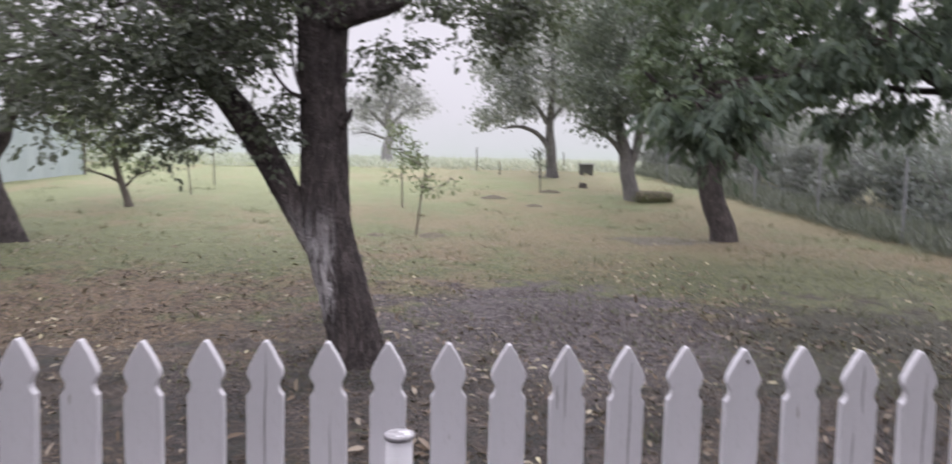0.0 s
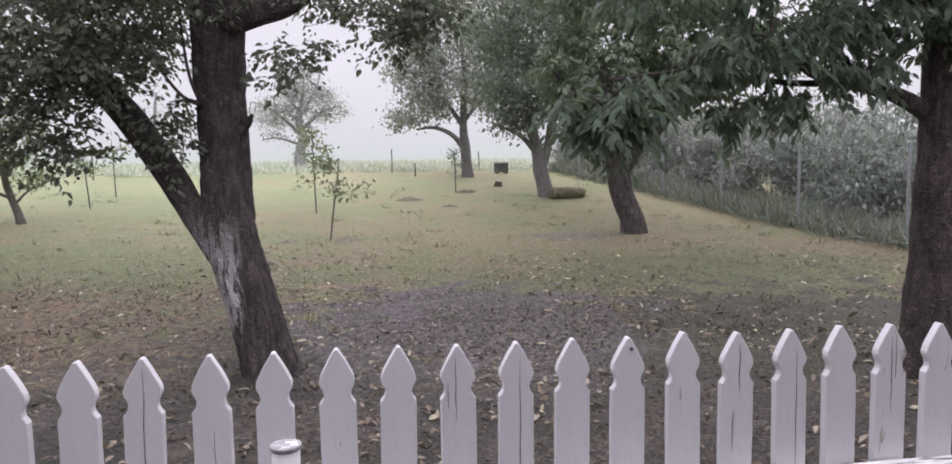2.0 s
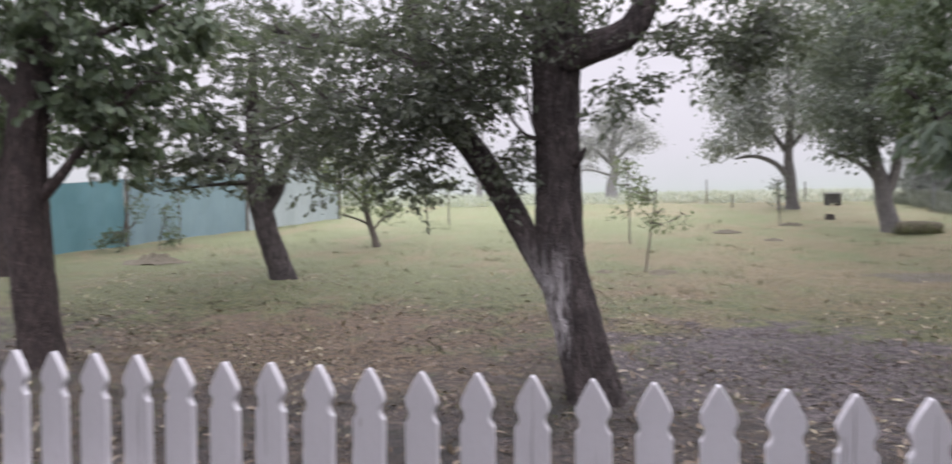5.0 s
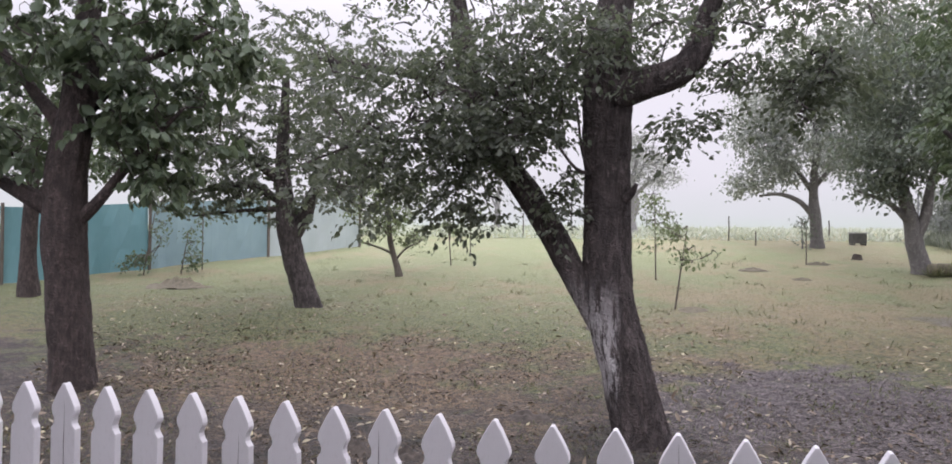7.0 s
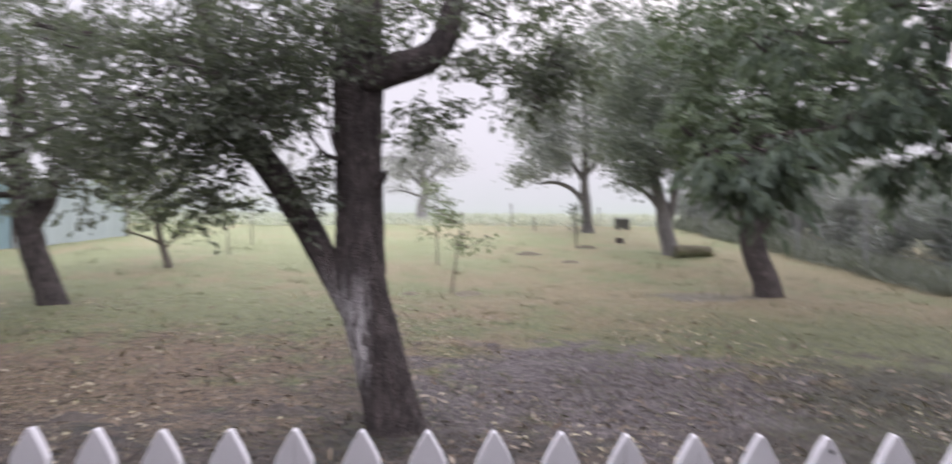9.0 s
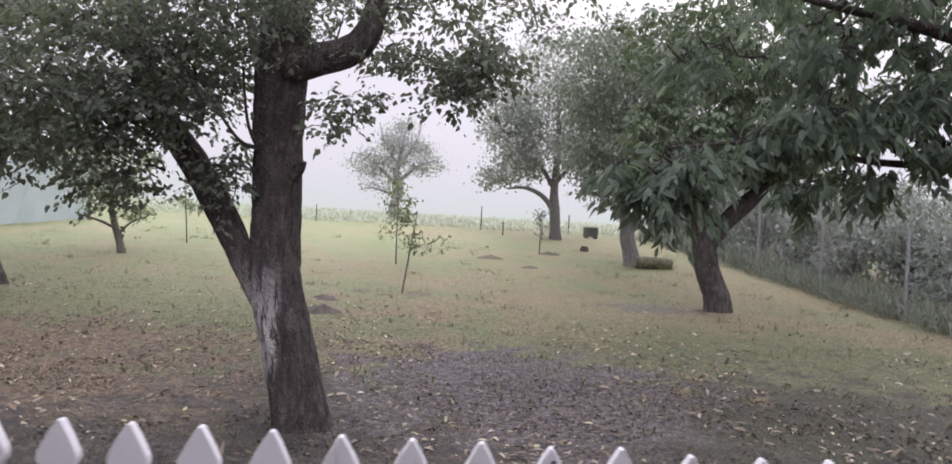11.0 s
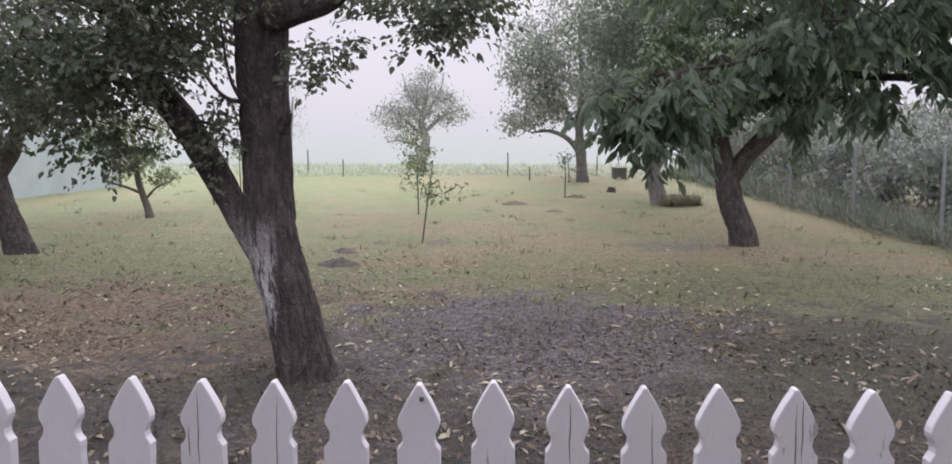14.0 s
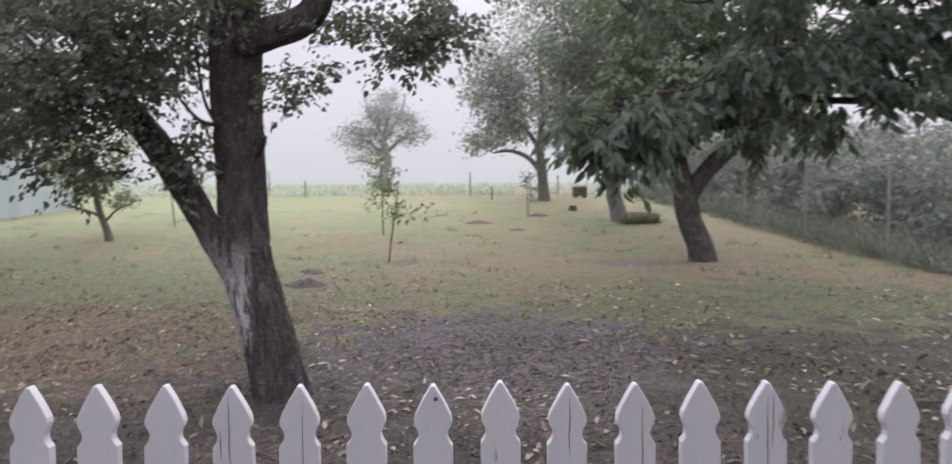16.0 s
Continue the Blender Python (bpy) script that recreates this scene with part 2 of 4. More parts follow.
def ground_material():
    m, n, l, p = nodes_of("orchard_ground")
    c = n.new("ShaderNodeTexCoord")
    sep = n.new("ShaderNodeSeparateXYZ")
    l.new(c.outputs["Object"], sep.inputs[0])
    fine = noise_tex(n, l, 16, 6, 0.7)
    mid = noise_tex(n, l, 2.2, 5, 0.65)
    wide = noise_tex(n, l, 0.42, 4, 0.6)
    grit = noise_tex(n, l, 48, 3, 0.65)
    green = ramp(n, [(0.4, (0.037, 0.045, 0.014)), (0.6, (0.145, 0.158, 0.054))])
    l.new(fine.outputs[0], green.inputs[0])
    straw = ramp(n, [(0.4, (0.07, 0.05, 0.026)), (0.6, (0.215, 0.16, 0.083))])
    l.new(fine.outputs[0], straw.inputs[0])
    earth = ramp(n, [(0.455, (0.007, 0.005, 0.0045)), (0.505, (0.038, 0.027, 0.0225)), (0.56, (0.13, 0.095, 0.08))])
    rough_mix = mixed(n, l, 0.5, fine.outputs[0], grit.outputs[0])
    l.new(rough_mix, earth.inputs[0])
    mould = ramp(n, [(0.455, (0.008, 0.0055, 0.004)), (0.505, (0.038, 0.026, 0.017)), (0.56, (0.115, 0.08, 0.052))])
    l.new(rough_mix, mould.inputs[0])
    shaded_moss = ramp(n, [(0.45, (0.0075, 0.008, 0.003)), (0.58, (0.052, 0.047, 0.016))])
    l.new(rough_mix, shaded_moss.inputs[0])
    blotch = noise_tex(n, l, 0.9, 5, 0.65)
    blotch2 = noise_tex(n, l, 1.6, 5, 0.65, (1, 1.4, 1))
    pick = ramp(n, [(0.45, (0, 0, 0)), (0.56, (1, 1, 1))])
    l.new(blotch.outputs[0], pick.inputs[0])
    pick2 = ramp(n, [(0.53, (0, 0, 0)), (0.63, (1, 1, 1))])
    l.new(blotch2.outputs[0], pick2.inputs[0])
    soil_col = mixed(n, l, pick2.outputs[0], mixed(n, l, pick.outputs[0], earth.outputs[0], mould.outputs[0]), shaded_moss.outputs[0])
    wet = noise_tex(n, l, 0.75, 5, 0.6, (1, 1.5, 1))
    wr = ramp(n, [(0.42, (1, 1, 1)), (0.58, (0.45, 0.41, 0.39))])
    l.new(wet.outputs[0], wr.inputs[0])
    soil_col = mixed(n, l, 1.0, soil_col, wr.outputs[0], "MULTIPLY")
    lawn = ramp(n, [(0.42, (0, 0, 0)), (0.54, (1, 1, 1))])
    slope = n.new("ShaderNodeMapRange")
    slope.inputs[1].default_value, slope.inputs[2].default_value = -4.5, 3.5
    slope.inputs[3].default_value, slope.inputs[4].default_value = -0.075, 0.02
    l.new(sep.outputs[0], slope.inputs[0])
    dry = n.new("ShaderNodeMath")
    dry.operation = "ADD"
    l.new(mixed(n, l, 0.4, wide.outputs[0], mid.outputs[0]), dry.inputs[0])
    l.new(slope.outputs[0], dry.inputs[1])
    l.new(dry.outputs[0], lawn.inputs[0])
    grass = mixed(n, l, lawn.outputs[0], green.outputs[0], straw.outputs[0])

    def math_node(op, a, b):
        k = n.new("ShaderNodeMath")
        k.operation = op
        for s, v in zip(k.inputs, (a, b)):
            if isinstance(v, (int, float)):
                s.default_value = v
            else:
                l.new(v, s)
        return k.outputs[0]

    ragged = math_node("MULTIPLY", math_node("SUBTRACT", mid.outputs[0], 0.5), 2.0)

    def zone(cx, cy, rx, ry, lo, hi):
        """A ragged-edged oval of the ground, 1 inside."""
        ex = math_node("MULTIPLY", math_node("SUBTRACT", sep.outputs[0], cx), 1.0 / rx)
        ey = math_node("MULTIPLY", math_node("SUBTRACT", sep.outputs[1], cy), 1.0 / ry)
        far_off = n.new("ShaderNodeMapRange")
        far_off.inputs[1].default_value, far_off.inputs[2].default_value = 1.3, 0.3
        l.new(math_node("SQRT", math_node("ADD", math_node("MULTIPLY", ex, ex), math_node("MULTIPLY", ey, ey)), 0), far_off.inputs[0])
        edge = ramp(n, [(lo, (0, 0, 0)), (hi, (1, 1, 1))])
        l.new(math_node("ADD", far_off.outputs[0], ragged), edge.inputs[0])
        return edge.outputs[0]

    # trodden damp soil along the fence
    near = n.new("ShaderNodeMapRange")
    near.inputs[1].default_value, near.inputs[2].default_value = 10.2, 5.8
    l.new(sep.outputs[1], near.inputs[0])
    cut = ramp(n, [(0.3, (0, 0, 0)), (0.62, (1, 1, 1))])
    l.new(math_node("ADD", near.outputs[0], ragged), cut.inputs[0])
    bare_earth = ramp(n, [(0.45, (0.017, 0.0125, 0.0125)), (0.51, (0.068, 0.052, 0.053)), (0.57, (0.165, 0.137, 0.138))])
    l.new(rough_mix, bare_earth.inputs[0])
    turf = ramp(n, [(0.4, (0.03, 0.035, 0.011)), (0.6, (0.115, 0.123, 0.041))])
    l.new(fine.outputs[0], turf.inputs[0])
    rust = ramp(n, [(0.44, (0.034, 0.022, 0.012)), (0.5, (0.096, 0.064, 0.034)), (0.58, (0.235, 0.16, 0.092))])
    l.new(rough_mix, rust.inputs[0])
    fade = ramp(n, [(0.0, (0, 0, 0)), (1.0, (0.75, 0.75, 0.75))])
    l.new(zone(2.6, 12.6, 4.5, 1.6, 0.2, 0.8), fade.inputs[0])
    col = mixed(n, l, fade.outputs[0], grass, straw.outputs[0])
    col = mixed(n, l, zone(4.9, 9.4, 3.6, 2.3, 0.2, 0.75), col, turf.outputs[0])
    col = mixed(n, l, cut.outputs[0], col, soil_col)
    col = mixed(n, l, zone(-4.0, 7.7, 3.8, 2.5, 0.35, 0.9), col, rust.outputs[0])
    # mossy ground, its colour also darkened for shade under the broadleaf tree
    col = mixed(n, l, zone(4.3, 6.7, 3.0, 2.0, 0.4, 0.75), col, shaded_moss.outputs[0])
    col = mixed(n, l, zone(1.3, 7.5, 2.3, 2.1, 0.35, 0.65), col, bare_earth.outputs[0])
    col = mixed(n, l, zone(4.0, 13.0, 1.1, 0.55, 0.35, 0.7), col, bare_earth.outputs[0])
    # meadow further up the slope, its colour paled to stand in for mist
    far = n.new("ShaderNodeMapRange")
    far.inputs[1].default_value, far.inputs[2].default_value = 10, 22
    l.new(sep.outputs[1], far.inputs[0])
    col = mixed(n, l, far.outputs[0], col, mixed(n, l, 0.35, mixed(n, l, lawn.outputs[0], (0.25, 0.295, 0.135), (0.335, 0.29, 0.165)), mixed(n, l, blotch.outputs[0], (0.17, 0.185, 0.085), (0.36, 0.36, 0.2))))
    l.new(col, p.inputs["Base Color"])
    p.inputs["Roughness"].default_value = 0.75
    p.inputs["Sheen Weight"].default_value = 0.06
    p.inputs["Sheen Roughness"].default_value = 0.5
    bump(n, l, p, mixed(n, l, 0.5, fine.outputs[0], grit.outputs[0]), 1.0, 0.06)
    return m


GROUND = ground_material()
GRASS = leaf_material("grass_blade", (0.09, 0.105, 0.04), (0.15, 0.165, 0.065), (0.27, 0.24, 0.14), 0.35, 0.6, 0.2)
TUSSOCK = leaf_material("tussock_blade", (0.07, 0.078, 0.035), (0.12, 0.125, 0.06), (0.2, 0.18, 0.1), 0.3, 0.6, 0.2)
# MEADOW is kept close to the backdrop's tone as painted mist.
MEADOW = leaf_material("hazed_meadow_grass", (0.5, 0.55, 0.45), (0.57, 0.61, 0.52), (0.63, 0.66, 0.58), 0.4, 0.6, 0.5)
CRUMB = leaf_material("rotting_leaf", (0.028, 0.02, 0.015), (0.072, 0.052, 0.039), (0.22, 0.168, 0.128), 0.1, 0.8)
LITTER = leaf_material("fallen_leaf", (0.2, 0.155, 0.11), (0.44, 0.39, 0.3), (0.62, 0.57, 0.36), 0.1, 0.6)
CURLED = leaf_material("curled_leaf", (0.11, 0.075, 0.05), (0.22, 0.165, 0.12), (0.42, 0.36, 0.29), 0.1, 0.6)
RANK = leaf_material("rank_weed", (0.19, 0.21, 0.175), (0.25, 0.27, 0.225), (0.33, 0.345, 0.29), 0.4, 0.6, 0.3)


# ---------- shape tools ----------
def mesh_from(name, verts, faces, material, smooth=False):
    me = bpy.data.meshes.new(name)
    me.from_pydata(verts, [], faces)
    me.materials.append(material)
    if smooth:
        me.polygons.foreach_set("use_smooth", [True] * len(me.polygons))
    me.update()
    return me


def part(name, verts, faces, material, parent, label="", smooth=False):
    ob = new(name, mesh_from(name, verts, faces, material, smooth))
    ob.parent = parent
    if label:
        ob["label"] = label
    return ob


def thing(name, place, label, category, group="", kind=""):
    ob = new(name)
    ob.location = place
    ob.empty_display_size = 0.1
    return tagged(ob, label, category, group, kind)


GROUND_Y = [-400, 4, 6.2, 8, 11, 14, 15.5, 18.6, 21, 24, 28, 34, 60, 120, 900]
GROUND_Z = [-0.25, -0.25, -0.18, -0.06, 0.17, 0.34, 0.5, 0.8, 1.04, 1.34, 1.66, 1.92, 2.5, 3.6, 16]


def ground_z(x, y):
    """Height of the orchard's slope, with small hummocks."""
    base = sum(float(np.interp(y + d, GROUND_Y, GROUND_Z)) for d in (-1, -0.5, 0, 0.5, 1)) / 5
    lump = noise.noise((x * 0.55, y * 0.55, 3.1)) * 0.05 + noise.noise((x * 1.9, y * 1.9, 7.7)) * 0.024
    if y < 12:
        lump += noise.noise((x * 5.2, y * 5.2, 1.3)) * 0.012
    return base + lump * min(1.0, max(0.0, (y - 1.5) / 2)) 


def smooth_path(points, steps):
    """Catmull-Rom through (x, y, z, radius) rows."""
    p = [np.array(q, float) for q in points]
    p = [2 * p[0] - p[1]] + p + [2 * p[-1] - p[-2]]
    out = []
    for i in range(1, len(p) - 2):
        for s in range(steps):
            t = s / steps
            a, b, c, d = p[i - 1], p[i], p[i + 1], p[i + 2]
            out.append(0.5 * (2 * b + (c - a) * t + (2 * a - 5 * b + 4 * c - d) * t * t + (3 * b - a - 3 * c + d) * t ** 3))
    out.append(p[-2])
    return out


def tube(points, sides=8, steps=4, rough=0.0, flare=0.0, seed=0.0, furrow=0.0):
    """A tapered, slightly gnarled round limb through (x, y, z, radius) rows."""
    rows = smooth_path(points, steps)
    verts, faces = [], []
    up = Vector((0.13, 0.97, 0.2))
    for i, r in enumerate(rows):
        a = Vector(rows[max(0, i - 1)][:3])
        b = Vector(rows[min(len(rows) - 1, i + 1)][:3])
        d = (b - a).normalized()
        u = d.cross(up).normalized()
        v = d.cross(u).normalized()
        f = flare * math.exp(-i * 5.0 / len(rows))
        for k in range(sides):
            ang = 2 * math.pi * k / sides
            c, s = math.cos(ang), math.sin(ang)
            h = float(r[2])
            w = 1 + f * (1 + 0.5 * math.sin(ang * 4 + seed))
            if rough:
                w += rough * (noise.noise((c * 2.2 + seed, s * 2.2, h * 1.6)) + 0.7 * noise.noise((c * 5 + seed, s * 5, h * 3.0)))
                w += rough * 0.45 * noise.noise((c * 9, s * 9 + seed, h * 5.0))
            if furrow:
                a1 = abs(noise.noise((c * 4.2 + seed, s * 4.2, h * 1.5 + ang * 0.2)))
                a2 = abs(noise.noise((c * 8.5, s * 8.5 + seed, h * 3.4)))
                w += furrow * (min(a1 * 4, 1.0) - 0.6 + 0.6 * (min(a2 * 3.5, 1.0) - 0.6))
            o = Vector(r[:3]) + (u * c + v * s) * float(r[3]) * w
            verts.append(tuple(o))
    n = len(rows)
    for i in range(n - 1):
        for k in range(sides):
            faces.append((i * sides + k, i * sides + (k + 1) % sides, (i + 1) * sides + (k + 1) % sides, (i + 1) * sides + k))
    faces.append(tuple(range(sides))[::-1])
    faces.append(tuple(range((n - 1) * sides, n * sides)))
    return verts, faces


def joined(pieces):
    verts, faces = [], []
    for v, f in pieces:
        o = len(verts)
        verts += v
        faces += [tuple(i + o for i in q) for q in f]
    return verts, faces


def box(x0, x1, y0, y1, z0, z1, bevel=0.0):
    bm = bmesh.new()
    bmesh.ops.create_cube(bm, size=1.0)
    for v in bm.verts:
        v.co = ((x0 + x1) / 2 + v.co.x * (x1 - x0), (y0 + y1) / 2 + v.co.y * (y1 - y0), (z0 + z1) / 2 + v.co.z * (z1 - z0))
    if bevel:
        bmesh.ops.bevel(bm, geom=bm.edges[:], offset=bevel, segments=2, affect="EDGES", profile=0.6)
    out = [tuple(v.co) for v in bm.verts], [tuple(v.index for v in f.verts) for f in bm.faces]
    bm.free()
    return out


def leaf_mesh(name, centres, size, aspect, material, rng, droop=0.5, vary=0.35, flat=0.55, axis=None):
    """Folded, drooping leaves at the given places, as one mesh."""
    n = len(centres)
    ang = rng.uniform(0, 2 * np.pi, n)
    dip = rng.normal(-droop, 0.45, n)
    if axis is None:
        axis = np.stack([np.cos(ang) * np.cos(dip), np.sin(ang) * np.cos(dip), np.sin(dip)], 1)
    up = np.stack([rng.normal(0, flat, n), rng.normal(0, flat, n), np.ones(n)], 1)
    side = np.cross(axis, up)
    side /= np.linalg.norm(side, axis=1)[:, None] + 1e-6
    nor = np.cross(side, axis)
    length = (size * np.clip(rng.normal(1, vary, n), 0.4, 1.8))[:, None]
    w = length * aspect * 0.5
    base = centres
    mid = base + axis * length * 0.5 - nor * w * 0.25
    left = base + axis * length * 0.3 + side * w * 0.92 + nor * w * 0.3
    right = base + axis * length * 0.3 - side * w * 0.92 + nor * w * 0.3
    left2 = base + axis * length * 0.64 + side * w * 0.8 + nor * (w * 0.2 - length * 0.07)
    right2 = base + axis * length * 0.64 - side * w * 0.8 + nor * (w * 0.2 - length * 0.07)
    tip = base + axis * length * 0.97 - nor * length * 0.22
    verts = np.stack([base, left, left2, tip, right2, right, mid], 1).reshape(-1, 3)
    tri = np.array([[0, 6, 1], [1, 6, 2], [2, 6, 3], [3, 6, 4], [4, 6, 5], [5, 6, 0]])
    faces = (np.arange(n)[:, None, None] * 7 + tri[None]).reshape(-1, 3)
    me = bpy.data.meshes.new(name)
    me.vertices.add(len(verts))
    me.vertices.foreach_set("co", verts.astype(np.float32).ravel())
    me.loops.add(len(faces) * 3)
    me.loops.foreach_set("vertex_index", faces.astype(np.int32).ravel())
    me.polygons.add(len(faces))
    me.polygons.foreach_set("loop_start", np.arange(len(faces), dtype=np.int32) * 3)
    me.materials.append(material)
    me.update(calc_edges=True)
    return me


def crown_points(blobs, per, spread, rng):
    """Leaf places: twig clusters scattered in uneven ellipsoids (x, y, z, rx, ry, rz, clusters)."""
    heads, leaves = [], []
    for x, y, z, rx, ry, rz, count in blobs:
        d = rng.normal(0, 1, (count, 3))
        d /= np.linalg.norm(d, axis=1)[:, None]
        r = rng.uniform(0.12, 1.0, count)[:, None] ** 0.5
        h = np.array([x, y, z]) + d * r * np.array([rx, ry, rz])
        gap = np.array([noise.noise((a * 1.15 + 5, b * 1.15, c * 1.5)) for a, b, c in h])
        h = h[gap > rng.uniform(-0.36, 0.09, len(h))]
        heads.append(h)
        k = np.repeat(h, per, 0)
        j = rng.normal(0, spread, k.shape) * np.array([1.0, 1.0, 0.75])
        leaves.append(k + j)
    return np.concatenate(heads), np.concatenate(leaves)


def sprays(blobs, per, reach, droop, rng, holes):
    """Leafy shoots: each head bears leaves alternately on both sides of a drooping shoot. Heads, shoot ends, leaf places, leaf directions."""
    rows = []
    for x, y, z, rx, ry, rz, count in blobs:
        d = rng.normal(0, 1, (count, 3))
        d /= np.linalg.norm(d, axis=1)[:, None]
        h = np.array([x, y, z]) + d * rng.uniform(0.1, 1.0, count)[:, None] ** 0.5 * np.array([rx, ry, rz])
        gap = np.array([noise.noise((a * 1.3 + 5, b * 1.3, c * 1.7)) for a, b, c in h])
        rows.append(h[gap > rng.uniform(-0.4, 0.06, count)] if rx > 0.45 else h[: max(3, int(0.7 * count))])
    heads = np.concatenate(rows)
    n = len(heads)
    az = rng.uniform(0, 2 * np.pi, n)
    dip = rng.normal(-0.45 * droop, 0.35, n)
    way = np.stack([np.cos(az) * np.cos(dip), np.sin(az) * np.cos(dip), np.sin(dip)], 1)
    side = np.stack([-np.sin(az), np.cos(az), np.zeros(n)], 1)
    length = reach * rng.uniform(0.6, 1.3, n)
    places, axes = [], []
    for j in range(per):
        t = (j + 0.6) / per
        sag = np.stack([np.zeros(n), np.zeros(n), -0.35 * droop * length * t * t], 1)
        places.append(heads + way * (length * t)[:, None] + sag + rng.normal(0, 0.018, (n, 3)))
        turn = rng.uniform(0.5, 1.1, n) * (1 if j % 2 else -1) * (1.0 - 0.7 * (j == per - 1))
        a = way * rng.uniform(0.5, 0.9, n)[:, None] + side * turn[:, None]
        a[:, 2] -= droop * rng.uniform(0.4, 1.5, n)
        axes.append(a / np.linalg.norm(a, axis=1)[:, None])
    ends = heads + way * length[:, None] - np.array([0, 0, 0.35 * droop]) * length[:, None]
    places, axes = np.concatenate(places), np.concatenate(axes)
    keep = np.ones(len(places), bool)
    for x, y, z, r in holes:
        off = (places - np.array([x, y, z])) / np.array([r, 2.5 * r + 0.6, r])
        keep &= np.linalg.norm(off, axis=1) > rng.uniform(0.75, 1.2, len(places))
    return heads, ends, places[keep], axes[keep]


def tree(name, base, trunk, limbs, blobs, leaf, bark, label, category="tree", leaf_size=0.06, aspect=0.6,
         per=12, spread=0.09, seed=1, sides=20, flare=0.25, rough=0.1, twig=0.0034, droop=0.5, group="orchard trees", furrow=0.0, steps=8, flat=0.6, shoot=0.0, holes=()):
    """A tree: trunk and limbs as rows of (x, y, z, radius) in the world, and a leafy crown in clumps."""
    rng = np.random.default_rng(seed)
    root = thing(name, base, label, category, group)
    inv = np.array(base)

    def local(rows):
        return [(r[0] - inv[0], r[1] - inv[1], r[2] - inv[2], r[3]) for r in rows]

    part("trunk", *tube(local(trunk), sides, steps, rough, flare, seed, furrow), bark, root, smooth=True)
    for i, row in enumerate(limbs):
        part("limb", *tube(local(row), max(6, sides // 2), max(5, steps // 2), rough, 0.0, seed + i, furrow), bark, root, smooth=True)
    wood = np.array([q[:3] for row in [trunk[len(trunk) // 2:]] + [k for k in limbs if math.dist(k[0][:3], k[-1][:3]) > 0.35] for q in smooth_path(row, 5)])
    axes, ends = None, None
    if shoot:
        heads, ends, leaves, axes = sprays(blobs, per, shoot, droop, rng, holes)
    else:
        heads, leaves = crown_points(blobs, per, spread, rng)
    pieces = []
    pick = rng.choice(len(heads), min(len(heads), 420), replace=False)
    reach = np.array([np.min(np.linalg.norm(wood - h, axis=1)) for h in heads])
    for i in pick:
        h = heads[i]
        inner = np.where(reach < reach[i] - 0.04)[0]
        near = wood[np.argmin(np.linalg.norm(wood - h, axis=1))]
        if len(inner):
            other = heads[inner[np.argmin(np.linalg.norm(heads[inner] - h, axis=1))]]
            if np.linalg.norm(other - h) < reach[i]:
                near = other
        if np.linalg.norm(near - h) > 0.9:
            continue
        start = near
        bend = (start + h) / 2 + rng.normal(0, 0.05, 3)
        thick = twig * (1.0 + 1.3 * rng.random())
        rows = [(*(start - inv), thick * 1.6), (*(bend - inv), thick), (*(h - inv), thick * 0.6)]
        if shoot:
            rows.append((*(ends[i] - inv), thick * 0.25))
        pieces.append(tube(rows, 4, 2))
    if pieces:
        tagged(part("twig_growth", *joined(pieces), bark, root), kind="stuff")
    crown = new("crown", leaf_mesh("crown", leaves - inv, leaf_size, aspect, leaf, rng, droop, 0.35, flat, axes))
    crown.parent = root
    crown["kind"] = "stuff"
    return root


# ---------- ground ----------
def build_ground():
    xs = np.unique(np.concatenate([np.linspace(-600, -40, 12), np.linspace(-40, -14, 27), np.arange(-14, -5, 0.18), np.arange(-5, 6, 0.085), np.arange(6, 11, 0.18), np.linspace(11, 40, 30), np.linspace(40, 600, 12)]).round(3))
    ys = np.unique(np.concatenate([np.linspace(-300, -4, 10), np.linspace(-4, 2, 7), np.arange(2, 8.5, 0.085), np.arange(8.5, 20, 0.17), np.arange(20, 34, 0.5), np.linspace(34, 80, 24), np.linspace(80, 900, 12)]).round(3))
    verts = [(float(x), float(y), ground_z(float(x), float(y))) for y in ys for x in xs]
    w = len(xs)
    faces = [(j * w + i, j * w + i + 1, (j + 1) * w + i + 1, (j + 1) * w + i) for j in range(len(ys) - 1) for i in range(w - 1)]
    ob = new("ground", mesh_from("ground", verts, faces, GROUND, True))
    tagged(ob, "uneven orchard ground of short dry grass and bare damp soil", "ground", kind="structure")


build_ground()


# ---------- white picket fence ----------
FENCE_Y, TIP_Z = 1.795, 1.027


